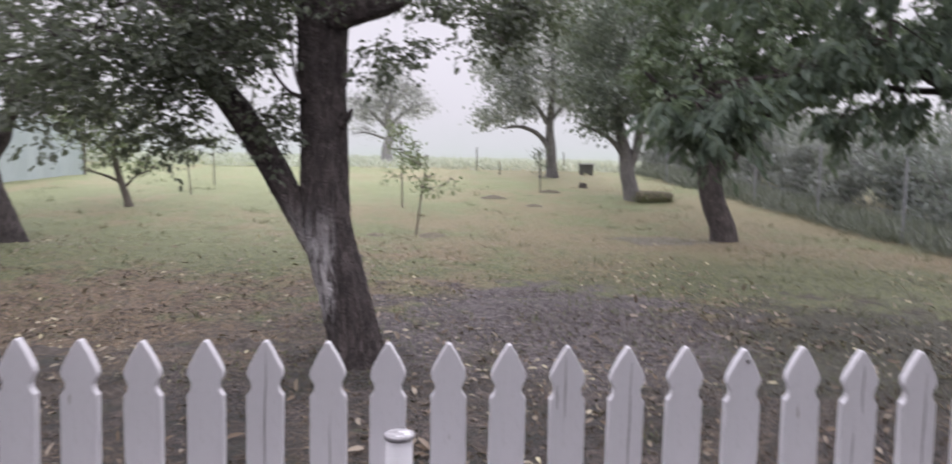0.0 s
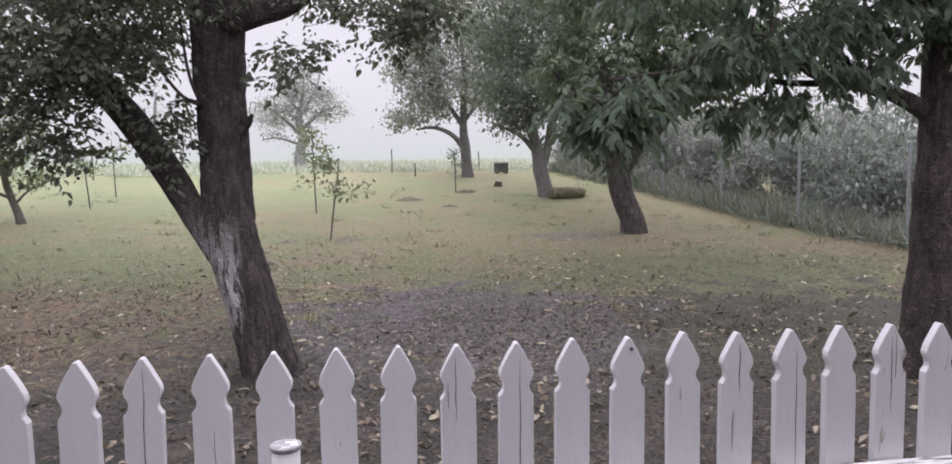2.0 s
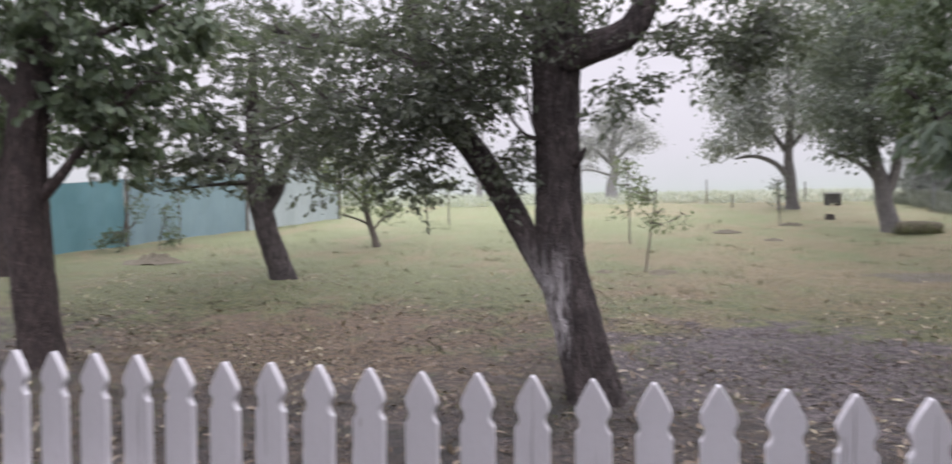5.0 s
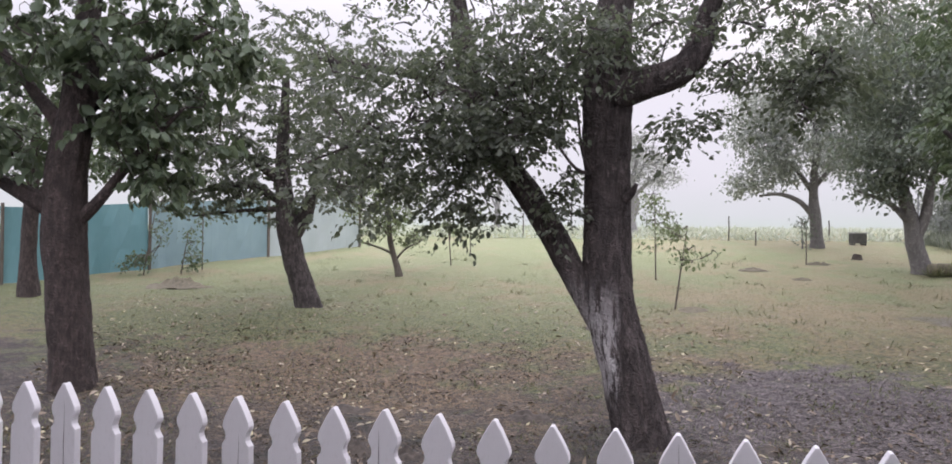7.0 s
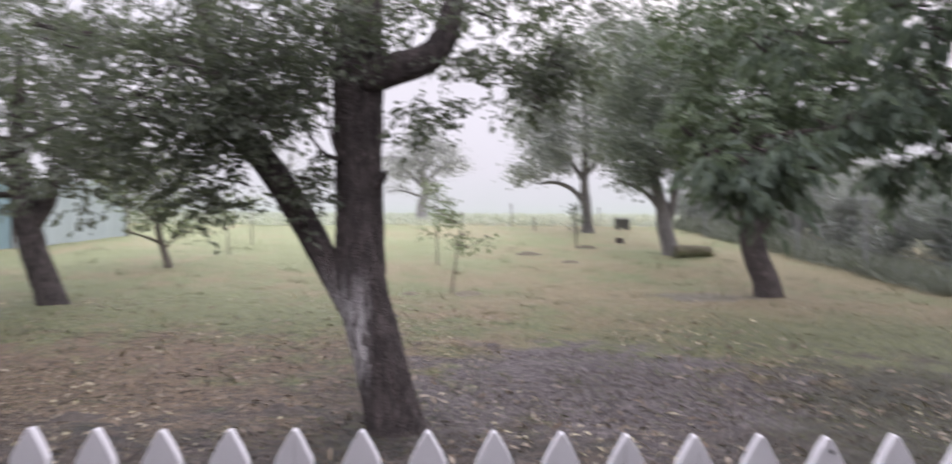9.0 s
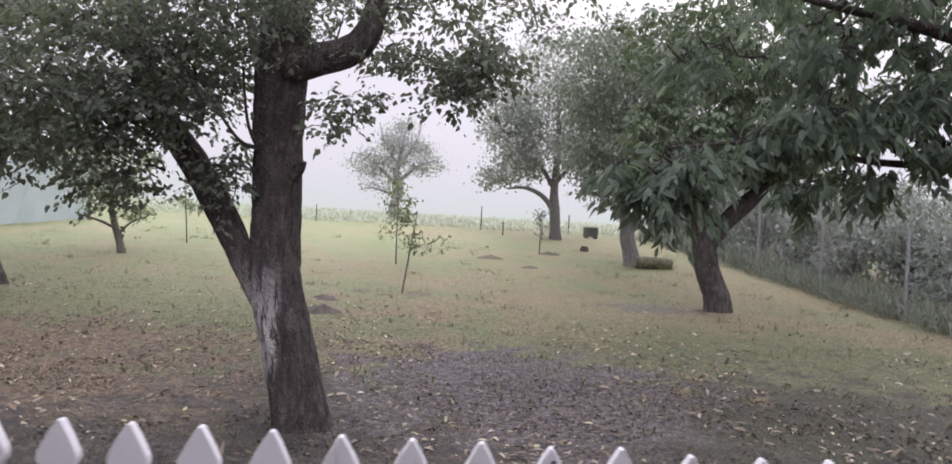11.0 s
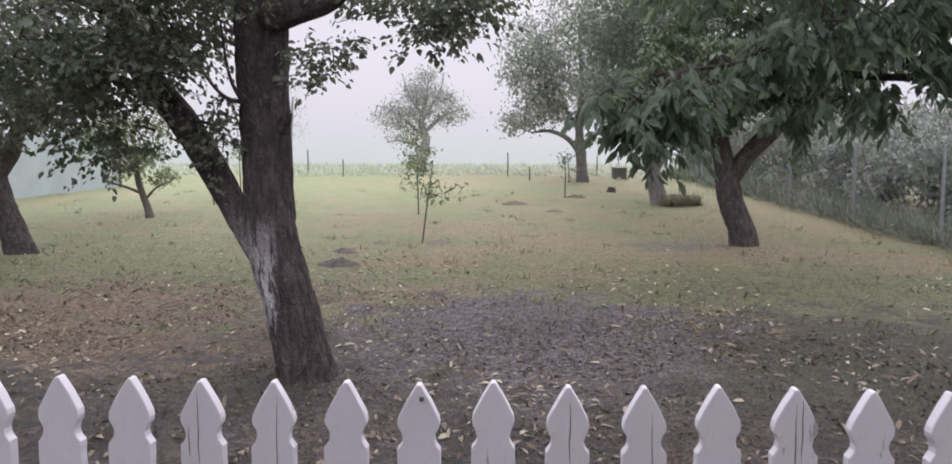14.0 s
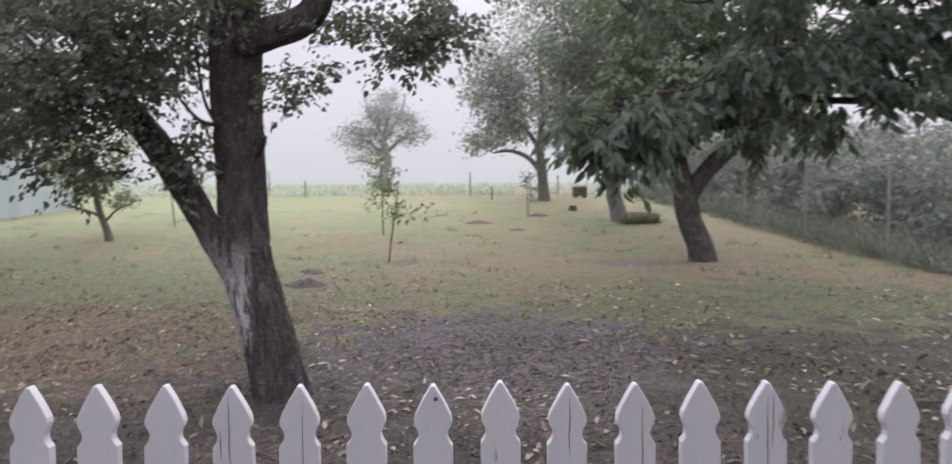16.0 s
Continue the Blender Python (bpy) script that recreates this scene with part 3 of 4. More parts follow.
def picket_mesh(seed):
    """A pointed, notched board with slightly worn, uneven edges."""
    half = [(0.0, 0.0), (0.004, -0.001), (0.017, -0.022), (0.03, -0.046), (0.0385, -0.064), (0.0405, -0.075), (0.039, -0.084), (0.033, -0.094),
            (0.0305, -0.104), (0.032, -0.114), (0.036, -0.121), (0.0415, -0.128), (0.0415, -0.16), (0.0415, -0.2), (0.0415, -0.25), (0.0415, -0.31), (0.0415, -0.4), (0.0415, -1.19)]
    fine = [half[0]]
    for (xa, za), (xb, zb) in zip(half, half[1:]):
        steps = max(1, min(4, int(math.dist((xa, za), (xb, zb)) / 0.009)))
        fine += [(xa + (xb - xa) * k / steps, za + (zb - za) * k / steps) for k in range(1, steps + 1)]

    def worn(x, z, side):
        bite = noise.noise((x * 40 + seed * 3.1, z * 55, side * 4.0 + seed))
        return 0.0011 * bite - 0.0024 * max(0.0, bite - 0.42)

    outline = [(-x - worn(x, z, 0), z) for x, z in fine[:0:-1]] + [(x + worn(x, z, 1) * (z < 0), z) for x, z in fine]
    bm = bmesh.new()
    front = [bm.verts.new((x, -0.016, z)) for x, z in outline]
    bm.faces.new(front)
    made = bmesh.ops.extrude_face_region(bm, geom=bm.faces[:])
    for v in [e for e in made["geom"] if isinstance(e, bmesh.types.BMVert)]:
        v.co.y += 0.024
    bmesh.ops.recalc_face_normals(bm, faces=bm.faces[:])
    rim = [e for e in bm.edges if abs(e.verts[0].co.y - e.verts[1].co.y) < 1e-6]
    bmesh.ops.bevel(bm, geom=rim, offset=0.0015, segments=1, affect="EDGES")
    me = bpy.data.meshes.new("picket")
    bm.to_mesh(me)
    bm.free()
    me.materials.append(PAINT)
    return me


def build_fence():
    rng = random.Random(5)
    fence = thing("picket_fence", (0, FENCE_Y, -0.25), "white painted timber picket fence with pointed notched pickets", "fence")
    boards = [picket_mesh(k) for k in range(7)]
    # boards that have split: (offset across, start below the tip, length)
    splits = {-8: [(0.002, 0.02, 0.4)], -7: [(0.004, 0.17, 0.25)], -3: [(-0.006, 0.02, 0.16), (-0.024, 0.09, 0.06)], -2: [(0.008, 0.03, 0.42)], 2: [(0.004, 0.03, 0.12), (-0.012, 0.2, 0.1)],
              3: [(0.014, 0.05, 0.3)], 5: [(0.0, 0.03, 0.2), (0.012, 0.02, 0.12)], -13: [(-0.01, 0.05, 0.2)], -16: [(0.01, 0.1, 0.2)], 9: [(0.0, 0.06, 0.25)], -20: [(0.005, 0.05, 0.3)]}
    for i in range(-44, 35):
        ob = new("picket", boards[(i * 3) % 7])
        ob.parent = fence
        ob.location = (0.878 + i * (0.1415 if i > 0 else 0.1403) + rng.uniform(-0.002, 0.002), rng.uniform(-0.002, 0.002), TIP_Z + 0.25 - 0.005 * max(0.0, 0.9 + i * 0.14) + rng.uniform(-0.004, 0.004))
        ob.rotation_euler = (rng.uniform(-0.012, 0.012), rng.uniform(-0.014, 0.014), rng.uniform(-0.04, 0.04))
        for x, top, length in splits.get(i, []):
            rows = [(x + rng.uniform(-0.0014, 0.0014), -0.0164, -top - length * k / 6, 0.0003 + 0.0007 * math.sin(math.pi * k / 6)) for k in range(7)]
            part("crack", *tube(rows, 4, 1), CRACK, ob, "dark split in the timber")
    knot = part("knot", *tube([(0.88 + 0.003, -0.0185, TIP_Z + 0.25 - 0.034, 0.0035), (0.88 + 0.003, -0.0155, TIP_Z + 0.25 - 0.035, 0.005)], 9, 1), CRACK, fence, "dark nail hole knot")
    for z in (0.665, -0.02):
        part("rail", *box(-5.4, 5.7, -0.1, -0.018, z + 0.25 - 0.085, z + 0.25, 0.006), PAINT_PEEL, fence, "weathered rail with peeling white paint")
    # round steel post with a cap
    x0 = 0.072
    post = part("post", *tube([(x0, -0.14, 0.0, 0.0295), (x0, -0.14, 0.5, 0.0295), (x0, -0.14, 1.102, 0.0295)], 20, 2), PAINT, fence, "white painted steel pipe post", True)
    part("cap", *tube([(x0, -0.14, 1.097, 0.0298), (x0, -0.14, 1.101, 0.0325), (x0, -0.14, 1.105, 0.0335), (x0, -0.14, 1.108, 0.0325)], 24, 2), CAP, post, "flat grey cap with chipped white paint")
    for dx, dy, w, d in ((0.01, 0.008, 0.012, 0.006), (0.018, -0.006, 0.008, 0.009), (0.002, -0.02, 0.009, 0.004)):
        part("paint_flake", *box(x0 + dx - w, x0 + dx + w, -0.14 + dy - d, -0.14 + dy + d, 1.1082, 1.1094, 0.0004), PAINT, post)


build_fence()


# ---------- unseen house wall and porch roof, added to shade the fence ------
def build_shade_wall():
    siding = plain_material("shade_wall_siding", (0.4, 0.385, 0.39), (0.48, 0.465, 0.47), 3, 0.7, 0, 0.2, (0.3, 1, 3))
    wall = new("wall_unseen", mesh_from("wall_unseen", *joined([box(-14, 14, -2.6 + 0.012 * (k % 2), -2.4, -0.3 + k * 0.2, -0.1 + k * 0.2) for k in range(17)]), siding))
    tagged(wall, "plain unseen boarded wall, added to shade the fence", "wall", kind="structure")
    roof = new("roof_unseen", mesh_from("roof_unseen", *box(-14, 14, -2.6, -0.5, 3.1, 3.2, 0.01), siding))
    tagged(roof, "plain unseen roof over the added wall", "roof", kind="structure")


build_shade_wall()


# ---------- trees ----------
def build_trees():
    gz = ground_z
    # leaning old apple tree behind the fence
    x, y = -0.6, 6.12
    tree("apple_tree", (x, y, gz(x, y)),
         [(-0.54, 6.25, -0.3, 0.235), (-0.59, 6.25, 0.0, 0.205), (-0.69, 6.25, 0.4, 0.195), (-0.81, 6.25, 0.8, 0.195), (-0.855, 6.25, 1.25, 0.185), (-0.86, 6.25, 1.85, 0.185),
          (-0.87, 6.2, 2.4, 0.19), (-0.86, 6.2, 2.9, 0.18), (-0.8, 6.25, 3.5, 0.13), (-0.7, 6.3, 4.3, 0.07)],
         [[(-0.84, 6.28, 0.6, 0.085), (-1.03, 6.28, 0.98, 0.108), (-1.28, 6.3, 1.42, 0.11), (-1.54, 6.32, 1.85, 0.11), (-1.91, 6.35, 2.33, 0.108), (-2.08, 6.35, 2.8, 0.1), (-2.2, 6.35, 3.4, 0.08), (-2.3, 6.4, 4.2, 0.05)],
          [(-0.8, 6.1, 2.64, 0.13), (-0.55, 6.05, 2.71, 0.125), (-0.32, 6.0, 2.77, 0.115), (-0.16, 5.98, 2.93, 0.1), (-0.05, 5.95, 3.3, 0.07), (0.3, 5.9, 3.9, 0.02)],
          [(-0.78, 6.2, 1.76, 0.055), (-0.69, 6.15, 1.82, 0.04), (-0.645, 6.12, 1.865, 0.028), (-0.615, 6.1, 1.92, 0.014)],
          [(-0.97, 6.12, 2.0, 0.02), (-1.1, 5.95, 2.05, 0.013), (-1.28, 5.85, 2.32, 0.01), (-1.5, 5.75, 2.7, 0.006)],
          [(-0.98, 6.1, 1.98, 0.018), (-1.04, 5.95, 2.2, 0.012), (-1.08, 5.9, 2.6, 0.007)],
          [(-1.76, 6.33, 2.12, 0.03), (-2.3, 6.1, 2.28, 0.018), (-2.8, 5.7, 2.25, 0.012), (-3.3, 5.5, 2.05, 0.009)],
          [(-2.06, 6.35, 2.72, 0.045), (-2.6, 6.2, 2.92, 0.035), (-3.3, 5.8, 3.0, 0.015)]],
         [(-1.6, 6.35, 2.5, 0.35, 0.3, 0.4, 128), (-1.25, 6.3, 2.75, 0.3, 0.3, 0.22, 77), (-2.2, 5.85, 2.12, 0.8, 0.5, 0.4, 363), (-2.0, 5.6, 2.6, 0.8, 0.6, 0.5, 414), (-2.85, 5.5, 1.95, 0.7, 0.6, 0.4, 109), (-3.0, 5.8, 2.7, 0.8, 0.8, 0.5, 259),
          (-2.0, 6.1, 1.68, 0.42, 0.3, 0.22, 102), (-1.22, 6.15, 1.8, 0.18, 0.25, 0.32, 72), (-1.35, 5.7, 2.5, 0.35, 0.35, 0.45, 136),
          (-1.2, 5.9, 3.0, 1.1, 0.9, 0.28, 447), (-0.5, 5.7, 2.78, 0.5, 0.6, 0.2, 128), (0.2, 5.8, 2.85, 0.75, 0.6, 0.2, 209), (0.65, 5.8, 2.62, 0.35, 0.4, 0.16, 81),
          (0.28, 5.8, 2.7, 0.45, 0.45, 0.14, 73), (0.75, 5.8, 2.72, 0.28, 0.4, 0.2, 84), (0.55, 5.75, 2.45, 0.2, 0.3, 0.14, 39), (-0.32, 5.75, 2.25, 0.18, 0.25, 0.22, 48), (-0.1, 5.8, 2.35, 0.12, 0.2, 0.15, 23), (-1.3, 6.2, 3.8, 2.2, 1.8, 0.6, 655), (0.6, 6.1, 3.5, 1.2, 1.3, 0.5, 384)],
         LEAF_APPLE, BARK_SCAR, "old leaning apple tree with dark bark and pale scar", leaf_size=0.047, aspect=0.6, per=11, droop=0.35, shoot=0.26, flat=0.8, seed=3, sides=72, flare=0.12, rough=0.1, furrow=0.1, steps=14)

    # broad-leaved tree at the corner of the fence
    x, y = 4.78, 5.2
    tree("broadleaf_tree", (x, y, gz(x, y)),
         [(4.6, 5.2, -0.35, 0.25), (4.62, 5.2, 0.05, 0.215), (4.67, 5.2, 0.6, 0.205), (4.71, 5.2, 1.2, 0.205), (4.71, 5.2, 1.8, 0.18), (4.7, 5.2, 2.6, 0.16), (4.65, 5.2, 4.0, 0.09)],
         [[(4.7, 5.2, 1.74, 0.08), (4.38, 5.3, 1.97, 0.062), (4.0, 5.4, 2.1, 0.052), (3.7, 5.4, 2.17, 0.042), (3.52, 5.4, 2.32, 0.03), (3.2, 5.3, 2.5, 0.012)],
          [(4.76, 5.2, 1.15, 0.13), (4.98, 5.2, 1.5, 0.13), (5.25, 5.2, 2.0, 0.12), (5.8, 5.3, 3.2, 0.07)],
          [(4.05, 5.4, 2.09, 0.03), (3.4, 5.3, 2.08, 0.022), (2.7, 5.25, 2.16, 0.016), (2.0, 5.2, 2.08, 0.008)],
          [(3.75, 5.4, 2.16, 0.022), (3.45, 5.2, 2.2, 0.016), (3.05, 5.1, 2.3, 0.008)],
          [(4.8, 5.1, 2.4, 0.08), (4.0, 5.1, 2.85, 0.05), (2.8, 5.1, 3.1, 0.02)]],
         [(1.7, 5.15, 1.92, 0.1, 0.22, 0.08, 14), (1.95, 5.15, 1.79, 0.2, 0.28, 0.09, 46), (2.16, 5.15, 1.82, 0.1, 0.25, 0.08, 14), (2.1, 5.2, 2.0, 0.24, 0.35, 0.14, 50), (2.6, 5.2, 2.2, 0.22, 0.3, 0.1, 24), (2.9, 5.2, 1.88, 0.11, 0.22, 0.11, 18),
          (3.38, 5.2, 1.96, 0.17, 0.26, 0.08, 22), (3.75, 5.15, 2.12, 0.24, 0.3, 0.07, 22), (4.05, 5.1, 2.24, 0.3, 0.3, 0.07, 18), (2.9, 5.2, 2.3, 0.34, 0.45, 0.18, 64), (3.45, 5.2, 2.4, 0.36, 0.5, 0.18, 48), (3.85, 5.2, 2.56, 0.36, 0.5, 0.17, 62),
          (2.5, 5.2, 2.78, 0.5, 0.6, 0.18, 84), (3.2, 5.2, 2.78, 0.7, 0.7, 0.24, 90), (4.2, 5.2, 2.9, 0.7, 0.8, 0.28, 100), (4.45, 5.2, 2.52, 0.45, 0.5, 0.16, 56), (5.1, 5.2, 2.55, 0.5, 0.6, 0.25, 50), (5.0, 5.2, 2.95, 0.8, 0.9, 0.35, 70),
          (3.1, 5.1, 3.35, 1.4, 1.2, 0.3, 170), (4.6, 5.3, 3.8, 1.8, 1.6, 0.6, 150), (5.6, 5.3, 2.6, 0.7, 0.8, 0.4, 34)],
         LEAF_BROAD, BARK_DARK, "dark-trunked broadleaf tree with long drooping green leaves", leaf_size=0.088, aspect=0.36, per=20, flat=0.8, seed=8, sides=56, flare=0.06, rough=0.08, furrow=0.08, steps=12, droop=0.75,
         shoot=0.28, holes=[(2.02, 5.2, 2.33, 0.15), (2.22, 5.2, 2.33, 0.17), (2.42, 5.2, 2.33, 0.19)])

    # leaning tree in the middle of the lawn
    x, y = 5.35, 13.1
    tree("plum_tree", (x, y, gz(x, y)),
         [(5.18, 13.1, 0.15, 0.25), (5.13, 13.1, 0.5, 0.215), (4.96, 13.1, 0.95, 0.2), (4.86, 13.1, 1.35, 0.195), (4.78, 13.1, 1.75, 0.16), (4.66, 13.1, 2.45, 0.13), (4.56, 13.2, 3.65, 0.07)],
         [[(4.84, 13.1, 1.3, 0.15), (5.14, 13.05, 1.8, 0.15), (5.56, 13, 2.25, 0.14), (6.06, 13, 2.75, 0.1), (6.96, 13.1, 3.45, 0.05)],
          [(4.76, 13.1, 1.95, 0.1), (4.26, 12.9, 2.55, 0.07), (3.56, 12.9, 3.25, 0.03)]],
         [(5.06, 13, 3.45, 1.9, 1.6, 0.75, 982), (4.46, 12.8, 2.4, 0.7, 0.6, 0.3, 170), (5.46, 13, 3.05, 0.7, 0.6, 0.3, 170), (4.36, 12.8, 2.8, 0.9, 0.9, 0.4, 238), (6.06, 12.8, 3.05, 1.1, 1.2, 0.5, 434), (5.16, 13.1, 4.85, 2.2, 2, 0.9, 982), (7.06, 13, 3.95, 1.3, 1.4, 0.8, 409)],
         LEAF_MAPLE, BARK_APPLE, "leaning plum tree with forked dark trunk on the lawn", leaf_size=0.1, aspect=0.5, per=15, seed=11, sides=40, flare=0.1, rough=0.08, furrow=0.1, steps=12, droop=0.5, shoot=0.32, holes=[(4.63, 13, 3.75, 0.36), (4.36, 13, 3.3, 0.16)])

    # tree with a log at its foot, further up the slope
    x, y = 4.9, 18.75
    tree("orchard_tree", (x, y, gz(x, y)),
         [(4.95, 18.75, 0.6, 0.26), (4.88, 18.75, 1.0, 0.19), (4.75, 18.75, 1.5, 0.18), (4.7, 18.75, 1.9, 0.17), (4.5, 18.7, 2.8, 0.12), (4.4, 18.8, 4.4, 0.06)],
         [[(4.72, 18.75, 1.5, 0.12), (4.95, 18.7, 2.1, 0.12), (5.1, 18.7, 3.0, 0.08), (5.6, 18.8, 4.2, 0.03)],
          [(4.65, 18.7, 1.95, 0.08), (4.2, 18.6, 2.4, 0.06), (3.5, 18.5, 2.7, 0.03)]],
         [(4.6, 18.6, 3.6, 1.8, 1.5, 0.7, 640), (4.0, 18.6, 2.8, 0.8, 0.9, 0.35, 110), (5.0, 18.7, 6.3, 2.4, 2.0, 0.9, 600), (4.8, 18.7, 5.0, 2.3, 2.0, 0.9, 900), (5.9, 18.7, 3.9, 1.1, 1.2, 0.6, 220)],
         LEAF_GREY, BARK_GREY, "grey-green orchard tree standing above a fallen log", leaf_size=0.095, per=14, spread=0.19, seed=14, sides=18, flare=0.15)

    x, y = 3.55, 24.0
    tree("orchard_tree", (x, y, gz(x, y)),
         [(3.58, 24.0, 1.1, 0.24), (3.55, 24.0, 1.6, 0.17), (3.5, 24.0, 2.3, 0.16), (3.45, 24.0, 3.0, 0.13), (3.5, 24.0, 4.4, 0.08), (3.4, 24.0, 6.2, 0.04)],
         [[(3.5, 24.0, 2.2, 0.09), (3.1, 23.9, 2.7, 0.08), (2.5, 23.8, 2.95, 0.06), (1.9, 23.8, 2.9, 0.03)],
          [(3.45, 24, 3.0, 0.09), (2.9, 24, 3.8, 0.06), (2.2, 24, 4.6, 0.03)], [(3.5, 24, 3.2, 0.08), (4.3, 24, 4.2, 0.05), (5.0, 24, 5.2, 0.02)]],
         [(3.3, 24, 4.2, 1.9, 1.6, 0.8, 414), (2.2, 23.9, 3.7, 1.0, 1.0, 0.6, 191), (1.5, 23.9, 3.3, 0.5, 0.7, 0.35, 69), (3.4, 24, 5.8, 2.4, 2.0, 0.9, 606), (2.0, 23.9, 4.9, 1.1, 1.1, 0.6, 191), (3.8, 24, 7.3, 2.6, 2.0, 0.9, 300), (5.9, 24, 5.9, 1.6, 1.4, 1.0, 200), (1.7, 23.9, 5.9, 0.9, 1.0, 0.5, 60), (5.0, 24, 4.6, 1.3, 1.3, 0.8, 287)],
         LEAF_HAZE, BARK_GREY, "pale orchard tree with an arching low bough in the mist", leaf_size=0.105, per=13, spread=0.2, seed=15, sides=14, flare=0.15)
    x, y = 3.1, 23.6
    tree("shrub", (x, y, gz(x, y)), [(3.1, 23.6, 1.2, 0.03), (3.1, 23.6, 1.6, 0.02), (3.05, 23.6, 2.2, 0.01)], [],
         [(3.1, 23.6, 1.8, 0.32, 0.3, 0.5, 26), (3.2, 23.7, 2.4, 0.2, 0.2, 0.3, 8)], LEAF_GREY, BARK_GREY, "small grey-green shrub beside a trunk", "shrub", 0.07, per=10, spread=0.1, seed=16, sides=6, group="saplings")

    # bare-looking pale tree far up the slope
    x, y = -2.45, 32.0
    tree("distant_tree", (x, y, gz(x, y)),
         [(-2.4, 32, 1.6, 0.26), (-2.5, 32, 2.4, 0.2), (-2.3, 32, 3.1, 0.18), (-2.5, 32, 3.9, 0.14), (-2.3, 32, 4.7, 0.08), (-2.2, 32, 5.6, 0.03)],
         [[(-2.3, 32, 3.1, 0.1), (-3.0, 32, 3.8, 0.07), (-3.8, 32, 4.4, 0.04), (-4.4, 32, 4.6, 0.02)], [(-2.4, 32, 3.4, 0.1), (-1.6, 32, 4.1, 0.06), (-0.9, 32, 4.4, 0.03)],
          [(-2.4, 32, 2.8, 0.07), (-3.4, 32, 3.1, 0.04), (-4.0, 32, 3.0, 0.02)], [(-2.4, 32, 4.1, 0.08), (-3.0, 32, 5.0, 0.05), (-3.3, 32, 5.9, 0.02)], [(-2.4, 32, 4.0, 0.07), (-1.7, 32, 5.2, 0.04), (-1.5, 32, 6.0, 0.02)]],
         [(-2.4, 32, 4.5, 1.6, 1.4, 0.85, 380), (-3.6, 32, 4.1, 1.1, 1.0, 0.55, 180), (-1.2, 32, 4.2, 0.9, 0.9, 0.5, 120), (-2.4, 32, 5.35, 0.9, 1.0, 0.45, 120), (-3.5, 32, 3.2, 0.7, 0.7, 0.25, 52), (-3.0, 32, 5.0, 0.6, 0.7, 0.4, 80), (-2.1, 32, 5.75, 0.7, 0.7, 0.4, 100), (-1.5, 32, 5.0, 0.6, 0.6, 0.4, 80)],
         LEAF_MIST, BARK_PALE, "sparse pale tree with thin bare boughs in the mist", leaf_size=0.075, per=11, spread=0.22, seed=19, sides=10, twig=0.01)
    x, y = -9.4, 36.0
    tree("distant_tree", (x, y, gz(x, y)), [(-9.4, 36, 1.7, 0.18), (-9.4, 36, 3.2, 0.13), (-9.2, 36, 5.4, 0.05)], [[(-9.4, 36, 3.0, 0.08), (-10, 36, 4.2, 0.03)]],
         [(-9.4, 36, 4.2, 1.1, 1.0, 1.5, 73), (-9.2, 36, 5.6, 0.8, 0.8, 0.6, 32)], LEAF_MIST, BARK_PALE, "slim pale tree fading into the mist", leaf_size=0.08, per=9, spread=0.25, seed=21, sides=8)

    # apple tree left of the leaning one
    x, y = -6.69, 11.75
    tree("apple_tree", (x, y, gz(x, y)),
         [(-6.61, 11.75, 0.06, 0.23), (-6.69, 11.75, 0.41, 0.195), (-6.87, 11.7, 0.96, 0.185), (-6.99, 11.67, 1.46, 0.19), (-7.07, 11.65, 2.06, 0.16), (-7.14, 11.65, 2.86, 0.12), (-7.09, 11.65, 4.26, 0.06)],
         [[(-6.99, 11.65, 1.36, 0.14), (-6.74, 11.75, 1.81, 0.13), (-6.59, 11.8, 2.26, 0.1), (-6.09, 11.95, 3.06, 0.06), (-5.49, 12.05, 3.66, 0.03)],
          [(-7.09, 11.65, 2.06, 0.08), (-7.69, 11.45, 2.36, 0.06), (-8.49, 11.25, 2.26, 0.04), (-9.29, 11.15, 2.06, 0.02)], [(-7.09, 11.65, 2.36, 0.07), (-7.89, 11.45, 2.96, 0.05), (-8.89, 11.35, 3.16, 0.02)],
          [(-7.09, 11.65, 1.96, 0.05), (-7.79, 11.35, 1.91, 0.03), (-8.69, 11.25, 1.81, 0.015)]],
         [(-6.69, 11.75, 3.36, 1.6, 1.4, 0.7, 468), (-8.09, 11.35, 2.66, 1.1, 1, 0.5, 233), (-8.49, 11.25, 2.16, 0.9, 0.9, 0.4, 112), (-7.39, 11.45, 2.06, 0.8, 0.8, 0.3, 88), (-5.99, 11.85, 2.76, 0.8, 0.9, 0.5, 187),
          (-6.99, 11.65, 4.66, 2.1, 1.8, 0.8, 493), (-8.99, 11.25, 3.46, 1.1, 1.2, 0.7, 270)],
         LEAF_APPLE, BARK_APPLE, "apple tree with leaning dark trunk and twiggy crown", leaf_size=0.07, per=17, seed=24, sides=40, flare=0.15, rough=0.08, furrow=0.1, steps=12, droop=0.4, shoot=0.26)

    # stout tree near the fence's far end
    x, y = -6.33, 6.35
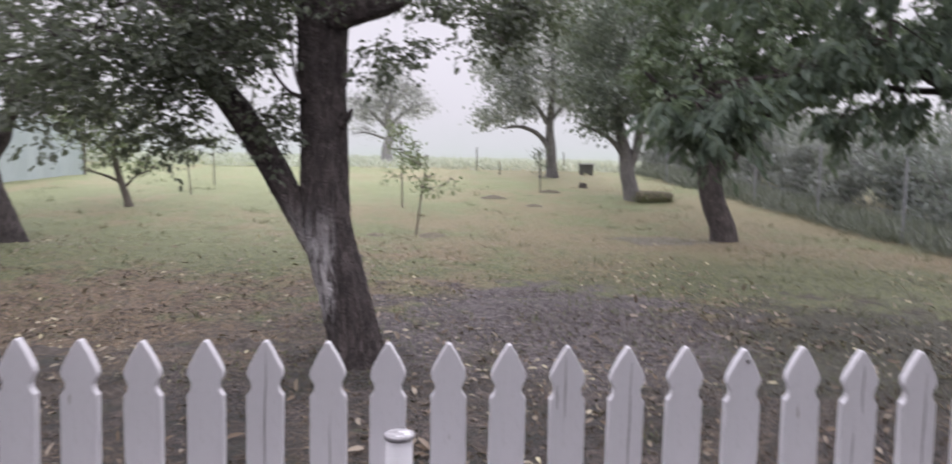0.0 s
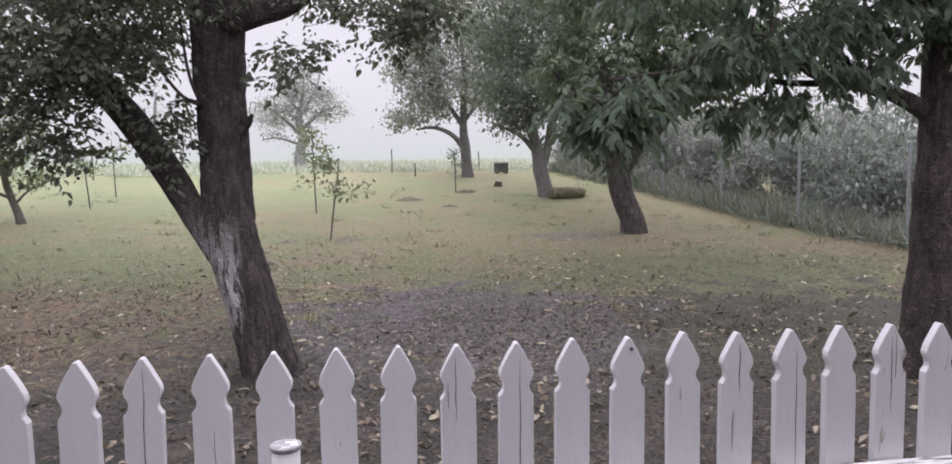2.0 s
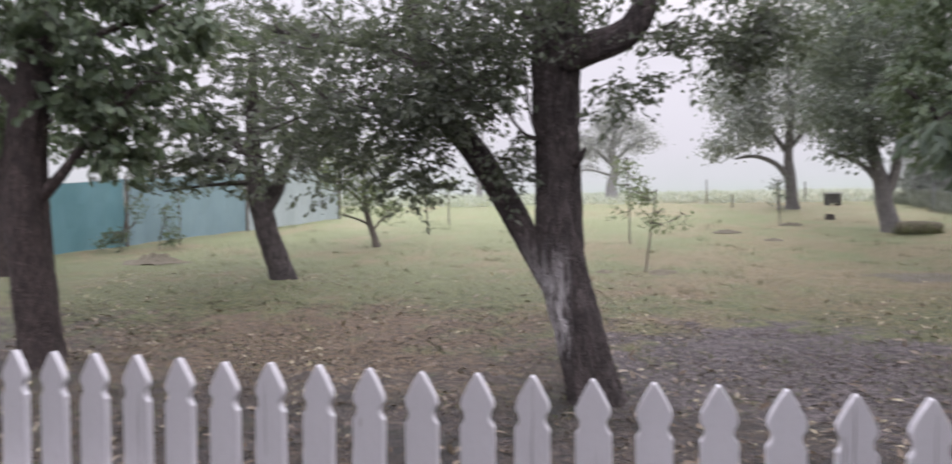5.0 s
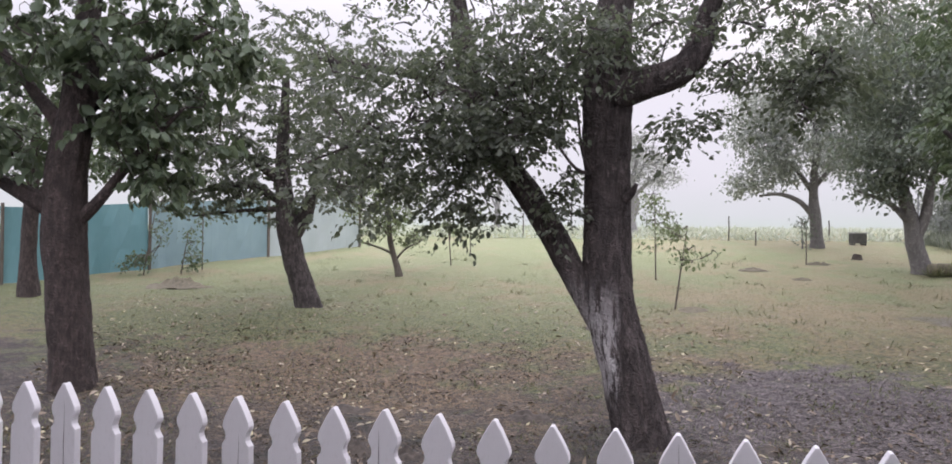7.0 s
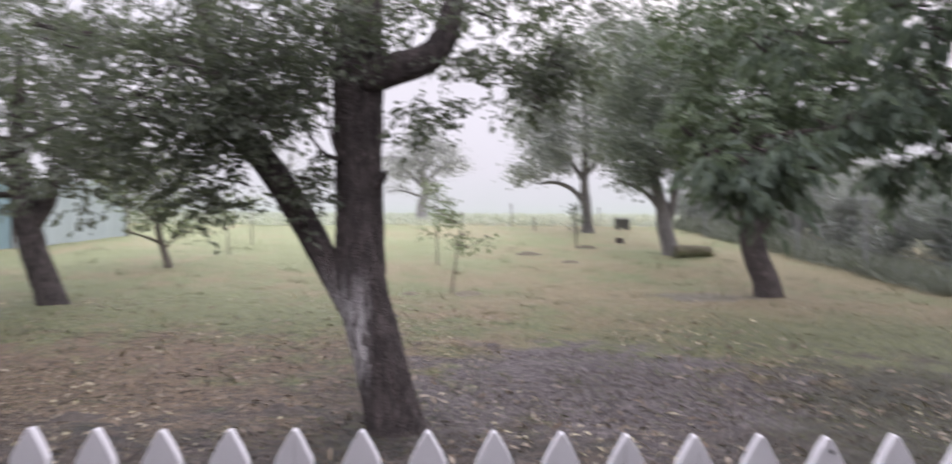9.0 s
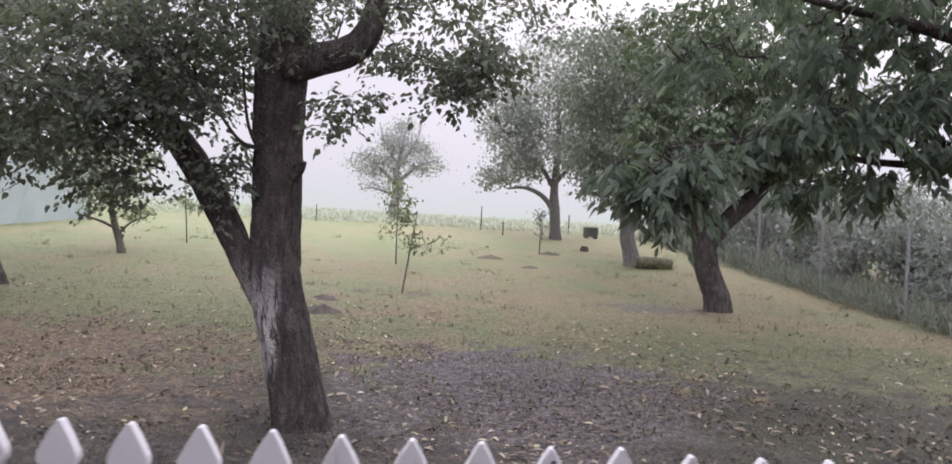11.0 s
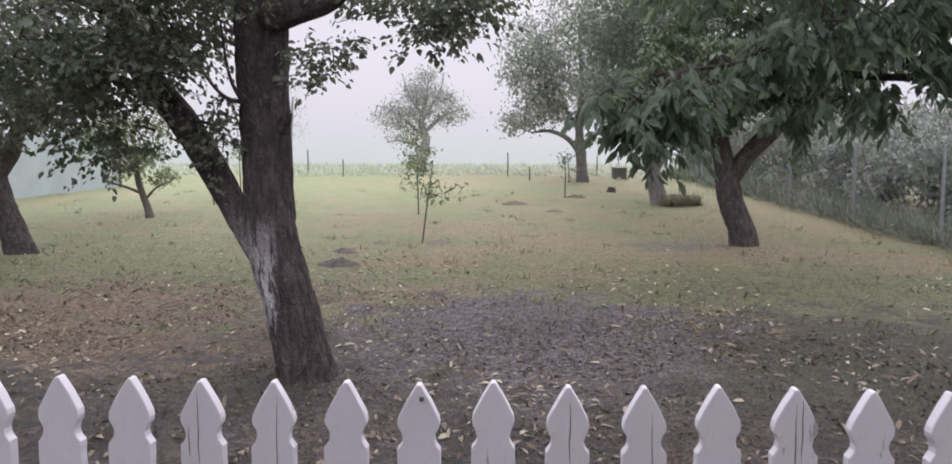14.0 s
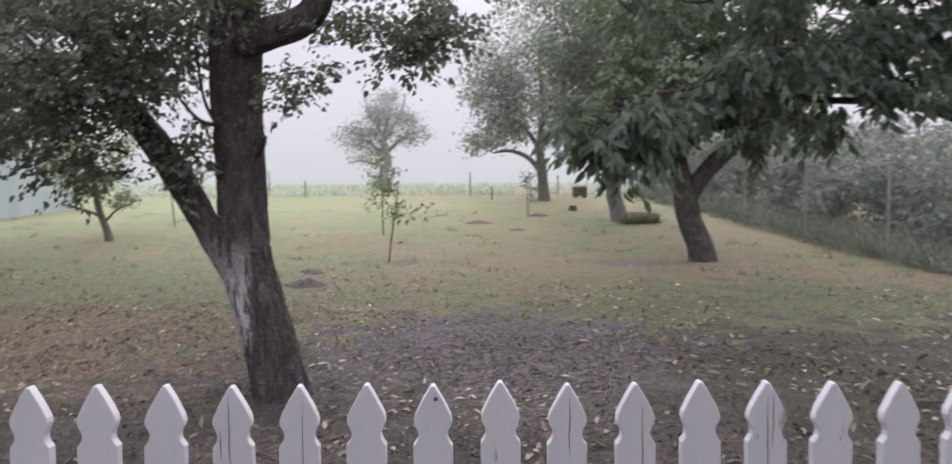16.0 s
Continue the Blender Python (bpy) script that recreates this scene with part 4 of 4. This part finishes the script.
    tree("maple_tree", (x, y, gz(x, y)),
         [(-6.4, 6.35, -0.35, 0.25), (-6.43, 6.35, 0.1, 0.21), (-6.48, 6.33, 0.8, 0.2), (-6.53, 6.32, 1.5, 0.21), (-6.5, 6.32, 2.2, 0.19), (-6.38, 6.35, 3, 0.16), (-6.28, 6.4, 4.4, 0.08)],
         [[(-6.53, 6.3, 1.65, 0.1), (-6.88, 6.2, 1.85, 0.09), (-7.48, 6.1, 2.15, 0.05), (-8.28, 6, 2.5, 0.02)], [(-6.48, 6.32, 1.5, 0.08), (-6.18, 6.4, 1.8, 0.06), (-5.78, 6.5, 2.3, 0.04), (-5.28, 6.6, 2.8, 0.015)],
          [(-6.48, 6.3, 2.5, 0.09), (-6.88, 6.2, 3, 0.06), (-7.38, 6.1, 3.6, 0.03)], [(-6.38, 6.35, 2.7, 0.08), (-5.88, 6.5, 3.2, 0.05), (-5.08, 6.7, 3.6, 0.02)]],
         [(-5.68, 6.6, 2.7, 0.75, 0.7, 0.5, 141), (-5.58, 6.55, 2.1, 0.4, 0.5, 0.35, 47), (-7.18, 6.1, 2.4, 0.6, 0.7, 0.5, 63), (-5.48, 6.6, 3.4, 1, 1, 0.5, 173), (-6.88, 6.2, 3.4, 1.2, 1.2, 0.6, 158), (-6.08, 6.4, 4.4, 2, 1.8, 0.7, 268)],
         LEAF_MAPLE, BARK_DARK, "stout dark-trunked tree with fresh green leaves near the fence", leaf_size=0.1, aspect=0.7, per=14, droop=0.6, shoot=0.26, seed=27, sides=44, flare=0.1, rough=0.08, furrow=0.08, steps=12)
    x, y = -12.8, 11.7
    tree("maple_tree", (x, y, gz(x, y)), [(-12.8, 11.7, 0.0, 0.2), (-12.85, 11.7, 0.9, 0.15), (-12.8, 11.7, 2.2, 0.13), (-12.7, 11.7, 4.0, 0.06)],
         [[(-12.8, 11.7, 2.0, 0.08), (-12.2, 11.8, 2.8, 0.05), (-11.6, 11.9, 3.4, 0.02)]],
         [(-12.6, 11.7, 3.3, 1.6, 1.4, 0.8, 217), (-12.7, 11.7, 4.6, 1.8, 1.6, 0.8, 188), (-11.5, 11.9, 2.8, 0.8, 0.8, 0.5, 58)],
         LEAF_MAPLE, BARK_DARK, "dark slender-trunked tree in front of the teal screen", leaf_size=0.1, aspect=0.7, per=13, spread=0.16, seed=28, sides=14)

    # small pale fruit tree on the lawn
    x, y = -6.75, 16.2
    tree("small_fruit_tree", (x, y, gz(x, y)), [(-6.7, 16.2, 0.43, 0.1), (-6.75, 16.2, 0.73, 0.075), (-6.87, 16.18, 1.13, 0.065), (-6.95, 16.15, 1.53, 0.06), (-7, 16.15, 2.43, 0.03)],
         [[(-6.85, 16.2, 1.08, 0.04), (-7.15, 16.1, 1.23, 0.03), (-7.65, 16, 1.38, 0.012)], [(-6.8, 16.2, 0.98, 0.03), (-6.55, 16.2, 1.23, 0.02), (-6.25, 16.3, 1.38, 0.01)], [(-6.95, 16.15, 1.53, 0.04), (-7.45, 16, 2.03, 0.02), (-7.95, 15.9, 2.33, 0.01)]],
         [(-7.15, 16.1, 2.43, 1.15, 1, 0.85, 270), (-7.45, 16, 1.53, 0.5, 0.5, 0.25, 33), (-6.45, 16.2, 1.48, 0.4, 0.4, 0.2, 21), (-6.95, 16.1, 1.93, 0.6, 0.6, 0.3, 54)],
         LEAF_YOUNG, STAKE_WOOD, "small fruit tree with crooked stem and pale green leaves", leaf_size=0.07, per=12, spread=0.1, seed=31, sides=12, twig=0.004)

    # young staked saplings
    def sapling(px, py, lean, height, blobs, seed, leaf=LEAF_YOUNG, size=0.065):
        z = gz(px, py)
        tree("sapling", (px, py, z), [(px, py, z - 0.05, 0.018), (px + lean * 0.5, py, z + height * 0.5, 0.014), (px + lean, py, z + height, 0.007)], [],
             [(px + lean + dx, py, z + dz, r, r, rz, c) for dx, dz, r, rz, c in blobs], leaf, STAKE_WOOD,
             "thin young sapling with a few pale leaves", "sapling", size, per=13, spread=0.08, seed=seed, sides=7, flare=0, twig=0.004, group="saplings")

    sapling(-0.4, 13.3, 0.2, 1.45, [(0.05, 0.95, 0.4, 0.26, 38), (-0.3, 1.25, 0.28, 0.3, 28), (0.35, 1.5, 0.1, 0.25, 7), (0.4, 0.8, 0.2, 0.08, 8)], 41)
    sapling(-0.85, 16.7, -0.05, 1.9, [(-0.05, 1.0, 0.32, 0.5, 34), (-0.1, 1.7, 0.3, 0.35, 22), (0.3, 1.4, 0.2, 0.2, 8)], 42)
    sapling(-6.06, 18.15, -0.15, 1.7, [(-0.1, 1.3, 0.35, 0.4, 24), (0.3, 0.9, 0.2, 0.12, 7)], 43)
    sapling(-6.2, 20.4, -0.05, 1.5, [(0, 1.2, 0.3, 0.35, 18)], 44)
    sapling(2.68, 20.0, 0.0, 0.9, [(0, 0.95, 0.22, 0.4, 18)], 45, LEAF_GREY)
    sapling(-12.2, 16.3, 0.0, 2.0, [(0, 1.7, 0.45, 0.5, 40), (0.1, 2.3, 0.3, 0.3, 16)], 46, LEAF_MAPLE, 0.08)
    sapling(-13.0, 15.1, 0.4, 1.9, [(-0.5, 0.3, 0.4, 0.25, 34), (0.1, 1.0, 0.2, 0.5, 16), (0.2, 1.8, 0.25, 0.3, 12)], 47, LEAF_MAPLE, 0.07)
    sapling(-12.3, 15.6, 0.2, 1.0, [(0, 0.35, 0.35, 0.3, 26), (0, 0.9, 0.2, 0.3, 10)], 48, LEAF_MAPLE, 0.07)


build_trees()


# ---------- the far and side edges ----------
def build_wire_fence():
    fence = thing("wire_fence", (8.7, 13, ground_z(8.7, 13)), "grey wire mesh fence on thin metal posts beside weeds", "fence")
    ox, oy, oz = fence.location

    def line(y):
        return 9.15 - 0.07 * (y - 6) - 0.0022 * (y - 6) ** 2

    ys = [5.4 + 2.6 * k for k in range(9)]
    tops = []
    for y in ys:
        x, z = line(y), ground_z(line(y), y)
        part("post", *tube([(x - ox, y - oy, z - oz - 0.1, 0.03), (x - ox, y - oy, z - oz + 0.8, 0.03), (x - ox, y - oy, z - oz + 1.65, 0.028)], 8, 2), STEEL, fence)
        tops.append((x - ox, y - oy, z - oz))
    for h in (0.25, 0.55, 0.85, 1.1, 1.35, 1.58):
        rows = [(a, b, c + h, 0.0045) for a, b, c in tops]
        part("wire", *tube(rows, 4, 2), STEEL, fence)
    pieces = []
    for i in range(130):
        y = 5.5 + i * 0.16
        x, z = line(y), ground_z(line(y), y)
        pieces.append(tube([(x - ox, y - oy, z - oz + 0.05, 0.0018), (x - ox, y - oy, z - oz + 1.58, 0.0018)], 3, 1))
    tagged(part("mesh_wire", *joined(pieces), STEEL, fence), kind="stuff")

    # tall weeds and bushes on the far side
    rng = np.random.default_rng(51)
    spots = [(y, d, s) for y, d, s in zip(np.arange(5.0, 27, 0.95), rng.uniform(0.9, 1.8, 40), rng.uniform(0.75, 1.2, 40))]
    # farther bushes get paler leaf colours in place of mist
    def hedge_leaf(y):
        return LEAF_HEDGE if y < 10.5 else LEAF_HEDGE_THIN_HAZE if y < 16 else LEAF_HEDGE_HAZE

    for i, (y, d, s) in enumerate(spots):
        x = line(y) + d
        z = ground_z(x, y)
        h = 2.1 * s
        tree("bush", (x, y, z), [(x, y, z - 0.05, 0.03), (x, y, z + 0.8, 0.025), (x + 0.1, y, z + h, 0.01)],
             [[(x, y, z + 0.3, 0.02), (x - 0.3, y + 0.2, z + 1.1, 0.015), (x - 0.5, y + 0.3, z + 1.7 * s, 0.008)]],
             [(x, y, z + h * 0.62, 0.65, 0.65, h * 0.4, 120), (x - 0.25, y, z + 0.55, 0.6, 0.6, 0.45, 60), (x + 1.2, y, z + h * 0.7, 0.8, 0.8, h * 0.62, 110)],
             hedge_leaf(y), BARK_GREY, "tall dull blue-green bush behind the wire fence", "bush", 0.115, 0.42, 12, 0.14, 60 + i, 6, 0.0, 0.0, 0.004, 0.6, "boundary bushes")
    for i, y in enumerate(np.arange(5.5, 27, 1.8)):
        x = line(y) + 3.4
        z = ground_z(x, y)
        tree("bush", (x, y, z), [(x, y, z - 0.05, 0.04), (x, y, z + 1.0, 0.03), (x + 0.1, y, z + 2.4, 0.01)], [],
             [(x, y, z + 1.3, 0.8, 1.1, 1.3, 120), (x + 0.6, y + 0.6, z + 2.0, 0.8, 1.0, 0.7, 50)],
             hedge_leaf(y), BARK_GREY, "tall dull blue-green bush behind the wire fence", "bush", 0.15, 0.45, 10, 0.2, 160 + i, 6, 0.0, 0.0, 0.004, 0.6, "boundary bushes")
    # rank grass along the foot of the wire
    n = 16000
    yy = rng.uniform(5, 26, n)
    xx = np.array([line(v) for v in yy]) + rng.normal(0.35, 0.3, n)
    zz = np.array([ground_z(a, b) for a, b in zip(xx, yy)])
    rank = new("rank_grass", leaf_mesh("rank_grass", np.stack([xx, yy, zz], 1), 0.34, 0.05, RANK, rng, -1.0, 0.5))
    tagged(rank, "rank tall weeds along the foot of the wire fence", "weeds", kind="stuff")


build_wire_fence()


def build_teal_screen():
    z0 = ground_z(-13, 17)
    screen = thing("screen_fence", (-13, 17, z0), "teal shade-cloth boundary fence on dark posts", "fence")
    pts = [(-17.5, 6.5), (-16.3, 10.0), (-15.2, 13.1), (-13.8, 16.2), (-12.2, 19.3), (-10.6, 22.2)]
    for (xa, ya), (xb, yb) in zip(pts, pts[1:]):
        verts, faces = [], []
        cols = 14
        for k in range(cols + 1):
            t = k / cols
            x, y = xa + (xb - xa) * t, ya + (yb - ya) * t
            g = ground_z(x, y)
            sag = 0.05 * math.sin(math.pi * t)
            for side in (0, 0.012):
                for h in (0.02, 0.6, 1.2, 1.78 - sag):
                    w = 0.03 * math.sin(k * 1.9 + h * 2)
                    verts.append((x + 13 + side + w, y - 17, g - z0 + h))
        for k in range(cols):
            for s in range(2):
                for h in range(3):
                    a = k * 8 + s * 4 + h
                    faces.append((a, a + 8, a + 9, a + 1))
            faces.append((k * 8 + 3, k * 8 + 11, k * 8 + 15, k * 8 + 7))
        # panels further off take the copies with painted haze
        part("screen_panel", verts, faces, TEAL if ya < 15 else TEAL_THIN_HAZE if ya < 18 else TEAL_HAZE, screen)
    for x, y in pts:
        g = ground_z(x, y)
        part("post", *tube([(x + 13.06, y - 17, g - z0 - 0.1, 0.04), (x + 13.06, y - 17, g - z0 + 1, 0.04), (x + 13.06, y - 17, g - z0 + 1.86, 0.035)], 8, 2), STAKE_WOOD, screen)


build_teal_screen()


def build_far_field():
    rng = np.random.default_rng(71)
    n = 30000
    y = 26.5 + rng.random(n) ** 1.6 * 46
    x = rng.uniform(-1, 1, n) * (16 + (y - 27) * 0.9)
    z = np.array([ground_z(a, b) for a, b in zip(x, y)])
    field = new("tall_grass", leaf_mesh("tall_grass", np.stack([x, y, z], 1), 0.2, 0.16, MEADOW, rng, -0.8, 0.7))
    tagged(field, "tall meadow grass beyond the orchard, paled with painted mist", "grass", kind="stuff")
    # thin upright stakes of an old fence line
    for k, (sx, sy, h) in enumerate([(1.19, 26.6, 0.85), (1.9, 24.8, 0.45), (-6.1, 27, 0.9), (-4.7, 26.5, 0.6), (-8.5, 25.5, 0.8), (4.4, 27, 0.7)]):
        z = ground_z(sx, sy)
        s = new("stake", mesh_from("stake", *tube([(0, 0, -0.1, 0.025), (0.01, 0, h * 0.5, 0.023), (0.0, 0, h, 0.02)], 7, 2), STAKE_WOOD))
        s.location = (sx, sy, z)
        tagged(s, "thin weathered wooden stake standing in the grass", "stake", "old stakes")
    # glowing backdrop that closes the view, mist and far field painted by height
    m, nn, l, p = nodes_of("glowing_mist_backdrop")
    tc = nn.new("ShaderNodeTexCoord")
    sp = nn.new("ShaderNodeSeparateXYZ")
    l.new(tc.outputs["Object"], sp.inputs[0])
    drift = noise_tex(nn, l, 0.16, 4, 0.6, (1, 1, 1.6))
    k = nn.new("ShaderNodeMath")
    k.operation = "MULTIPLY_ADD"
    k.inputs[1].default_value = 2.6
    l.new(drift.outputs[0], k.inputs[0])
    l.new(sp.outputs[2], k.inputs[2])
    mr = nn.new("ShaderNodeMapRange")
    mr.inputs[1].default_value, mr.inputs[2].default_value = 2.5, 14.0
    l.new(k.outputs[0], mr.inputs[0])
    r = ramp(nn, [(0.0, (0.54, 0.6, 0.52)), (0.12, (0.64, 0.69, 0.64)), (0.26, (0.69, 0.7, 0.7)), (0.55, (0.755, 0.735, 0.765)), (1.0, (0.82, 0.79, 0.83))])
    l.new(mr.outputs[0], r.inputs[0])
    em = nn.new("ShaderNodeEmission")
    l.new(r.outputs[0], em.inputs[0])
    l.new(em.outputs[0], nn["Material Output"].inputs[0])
    verts, faces = [], []
    for i in range(61):
        a = radians(-95 + i * 190 / 60)
        verts += [(75 * math.sin(a), 75 * math.cos(a), -2.0), (75 * math.sin(a), 75 * math.cos(a), 17.0)]
    faces = [(2 * i, 2 * i + 2, 2 * i + 3, 2 * i + 1) for i in range(60)]
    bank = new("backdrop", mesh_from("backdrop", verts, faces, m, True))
    tagged(bank, "glowing backdrop painted as pale mist beyond the field", "mist", kind="structure")


build_far_field()


# ---------- things on the lawn ----------
def build_lawn_things():
    x, y = 5.35, 18.35
    z = ground_z(x, y)
    log = thing("log", (x, y, z), "short mossy fallen log with dry grass at its side", "log")
    part("bark", *tube([(-0.42, 0.0, 0.13, 0.14), (-0.1, 0.02, 0.14, 0.15), (0.2, 0.03, 0.13, 0.145), (0.45, 0.05, 0.13, 0.13)], 14, 4, 0.12), DRY_BRUSH, log, smooth=True)
    rng = np.random.default_rng(81)
    tuft = new("grass_tuft", leaf_mesh("grass_tuft", np.stack([rng.uniform(-0.5, 0.5, 260), rng.uniform(-0.28, 0.1, 260), np.full(260, 0.0)], 1), 0.22, 0.06, GRASS, rng, -1.0, 0.4))
    tuft.parent = log

    x, y = 4.95, 25.4
    z = ground_z(x, y)
    hive = thing("hive_box", (x, y, z), "dark wooden box hive with a pale grey lid", "box")
    hive.rotation_euler = (0, 0, 0.15)
    part("body", *box(-0.2, 0.2, -0.19, 0.19, 0.06, 0.36, 0.008), HIVE, hive)
    part("lid", *box(-0.225, 0.225, -0.215, 0.215, 0.364, 0.405, 0.008), HIVE_LID, hive, "pale grey lid")
    for sx in (-0.165, 0.165):
        part("foot", *box(sx - 0.03, sx + 0.03, -0.18, 0.18, -0.05, 0.057, 0.004), HIVE, hive)

    x, y = 4.1, 21.3
    z = ground_z(x, y)
    stump = new("stump", mesh_from("stump", *tube([(0, 0, -0.05, 0.13), (0, 0, 0.05, 0.11), (0.01, 0, 0.13, 0.09)], 12, 3, 0.2, 0.4), STONE_DARK))
    stump.location = (x, y, z)
    tagged(stump, "small dark cut tree stump in the grass", "stump")

    # worn tufts and soil heaps on the lawn; near ones replace dark hollows
    heaps = [(-1.37, 11.1, 0.34, 0.085), (-1.55, 12.2, 0.25, 0.055), (-1.1, 13.2, 0.22, 0.035), (1.3, 18.6, 0.36, 0.05), (2.2, 17.4, 0.3, 0.04), (-0.1, 13.3, 0.36, 0.045), (-10.9, 13.8, 0.6, 0.14), (-1.57, 6.61, 0.24, 0.05),
             (-3.3, 6.4, 0.26, 0.05), (3.0, 20.2, 0.3, 0.05), (-2.68, 5.3, 0.17, 0.08), (-2.25, 5.3, 0.13, 0.06), (-0.92, 4.6, 0.13, 0.05), (0.4, 6.4, 0.2, 0.03)]
    rng = random.Random(9)
    for k, (hx, hy, r, h) in enumerate(heaps):
        verts, faces = [(0.0, 0.0, h)], []
        rings, sides = 8, 26
        for i in range(1, rings + 1):
            t = i / rings
            for j in range(sides):
                a = 2 * math.pi * j / sides
                w = r * t * (1 + 0.3 * noise.noise((math.cos(a) * 1.5 + k * 3, math.sin(a) * 1.5, 0.5)))
                zz = h * (math.cos(math.pi * t) * 0.5 + 0.5) + 1.1 * h * noise.noise((w * math.cos(a) * 17, w * math.sin(a) * 17, k)) * (1 - 0.7 * t) - 0.025 * t
                verts.append((w * math.cos(a) * 1.3, w * math.sin(a), zz))
        for j in range(sides):
            faces.append((0, 1 + j, 1 + (j + 1) % sides))
        for i in range(rings - 1):
            for j in range(sides):
                a, b = 1 + i * sides + j, 1 + i * sides + (j + 1) % sides
                faces.append((a, a + sides, b + sides, b))
        ob = new("molehill", mesh_from("molehill", verts, faces, STONE_DARK if hy < 12.5 else OLD_HEAP, True))
        ob.location = (hx, hy, ground_z(hx, hy))
        tagged(ob, "low molehill-like mound of damp soil in the grass", "molehill", "molehills")


build_lawn_things()


# ---------- grass and fallen leaves ----------
def build_litter():
    rng = np.random.default_rng(91)
    n = 80000
    y = 2.0 + rng.random(n) ** 1.3 * 15
    x = rng.uniform(-1, 1, n) * (2.6 + y * 0.62) - 0.4
    keep = np.array([noise.noise((a * 0.6, b * 0.6, 1.7)) + 0.35 * noise.noise((a * 2.4, b * 2.4, 4.2)) + (b - 6.5) * 0.13 > 0.02 for a, b in zip(x, y)])
    x, y = x[keep], y[keep]
    z = np.array([ground_z(a, b) for a, b in zip(x, y)])
    grass = new("grass", leaf_mesh("grass", np.stack([x, y, z - 0.004], 1), 0.036, 0.12, GRASS, rng, -0.8, 0.4))
    tagged(grass, "short thin dry grass", "grass", kind="stuff")

    # tussocks of longer grass
    spots = [(rng.uniform(-1, 1) * (2 + 0.55 * v) - 0.3, v) for v in 7.5 + rng.random(230) ** 1.2 * 14]
    pts = np.concatenate([np.array([[a, b, 0]]) + rng.normal(0, 1, (26, 3)) * np.array([rng.uniform(0.06, 0.22), 0.06, 0]) for a, b in spots])
    pts[:, 2] = [ground_z(a, b) - 0.005 for a, b in pts[:, :2]]
    tuss = new("grass_tussocks", leaf_mesh("grass_tussocks", pts, 0.075, 0.1, TUSSOCK, rng, -0.75, 0.5))
    tagged(tuss, "scattered tussocks of longer dull grass", "grass", kind="stuff")

    # rotting bits of leaf and bark on the bare soil
    n = 42000
    y = 2.1 + rng.random(n) * 7.8
    x = rng.uniform(-1, 1, n) * (2.4 + y * 0.66) - 0.4
    thick = np.array([noise.noise((a * 0.8, b * 1.1, 6.4)) + 0.6 * noise.noise((a * 2.6, b * 2.6, 2.4)) - 0.07 * (b - 5.5) > -0.1 for a, b in zip(x, y)])
    x, y = x[thick], y[thick]
    z = np.array([ground_z(a, b) for a, b in zip(x, y)]) + 0.006
    bits = new("leaf_mould", leaf_mesh("leaf_mould", np.stack([x, y, z], 1), 0.03, 0.5, CRUMB, rng, -0.1, 0.5, 0.45))
    tagged(bits, "rotting bits of leaf and bark on bare soil", "leaf mould", kind="stuff")

    def strew(n, size, aspect, lift, material, name, label, shade, gap):
        y = 2.1 + rng.random(n) ** 1.1 * 10.5
        x = rng.uniform(-1, 1, n) * (2.4 + y * 0.66) - 0.6
        keep = np.array([noise.noise((a * 0.5 + gap, b * 0.5, 2.2)) + 0.5 * noise.noise((a * 1.7, b * 1.7, 8.1)) - shade * (a + 1.0) + 0.02 * (4 - b) > rng.uniform(-0.3, 0.22) for a, b in zip(x, y)])
        x, y = x[keep], y[keep]
        z = np.array([ground_z(a, b) for a, b in zip(x, y)]) + lift
        fallen = new(name, leaf_mesh(name, np.stack([x, y, z], 1), size, aspect, material, rng, 0.0, 0.5, 0.4))
        tagged(fallen, label, "fallen leaves", kind="stuff")

    strew(9000, 0.052, 0.42, 0.012, LITTER, "fallen_leaves", "scattered fallen yellow and tan leaves", 0.03, 9)
    strew(8500, 0.07, 0.34, 0.014, CURLED, "curled_leaves", "long curled dry brown leaves on the soil", 0.0, 3)


build_litter()
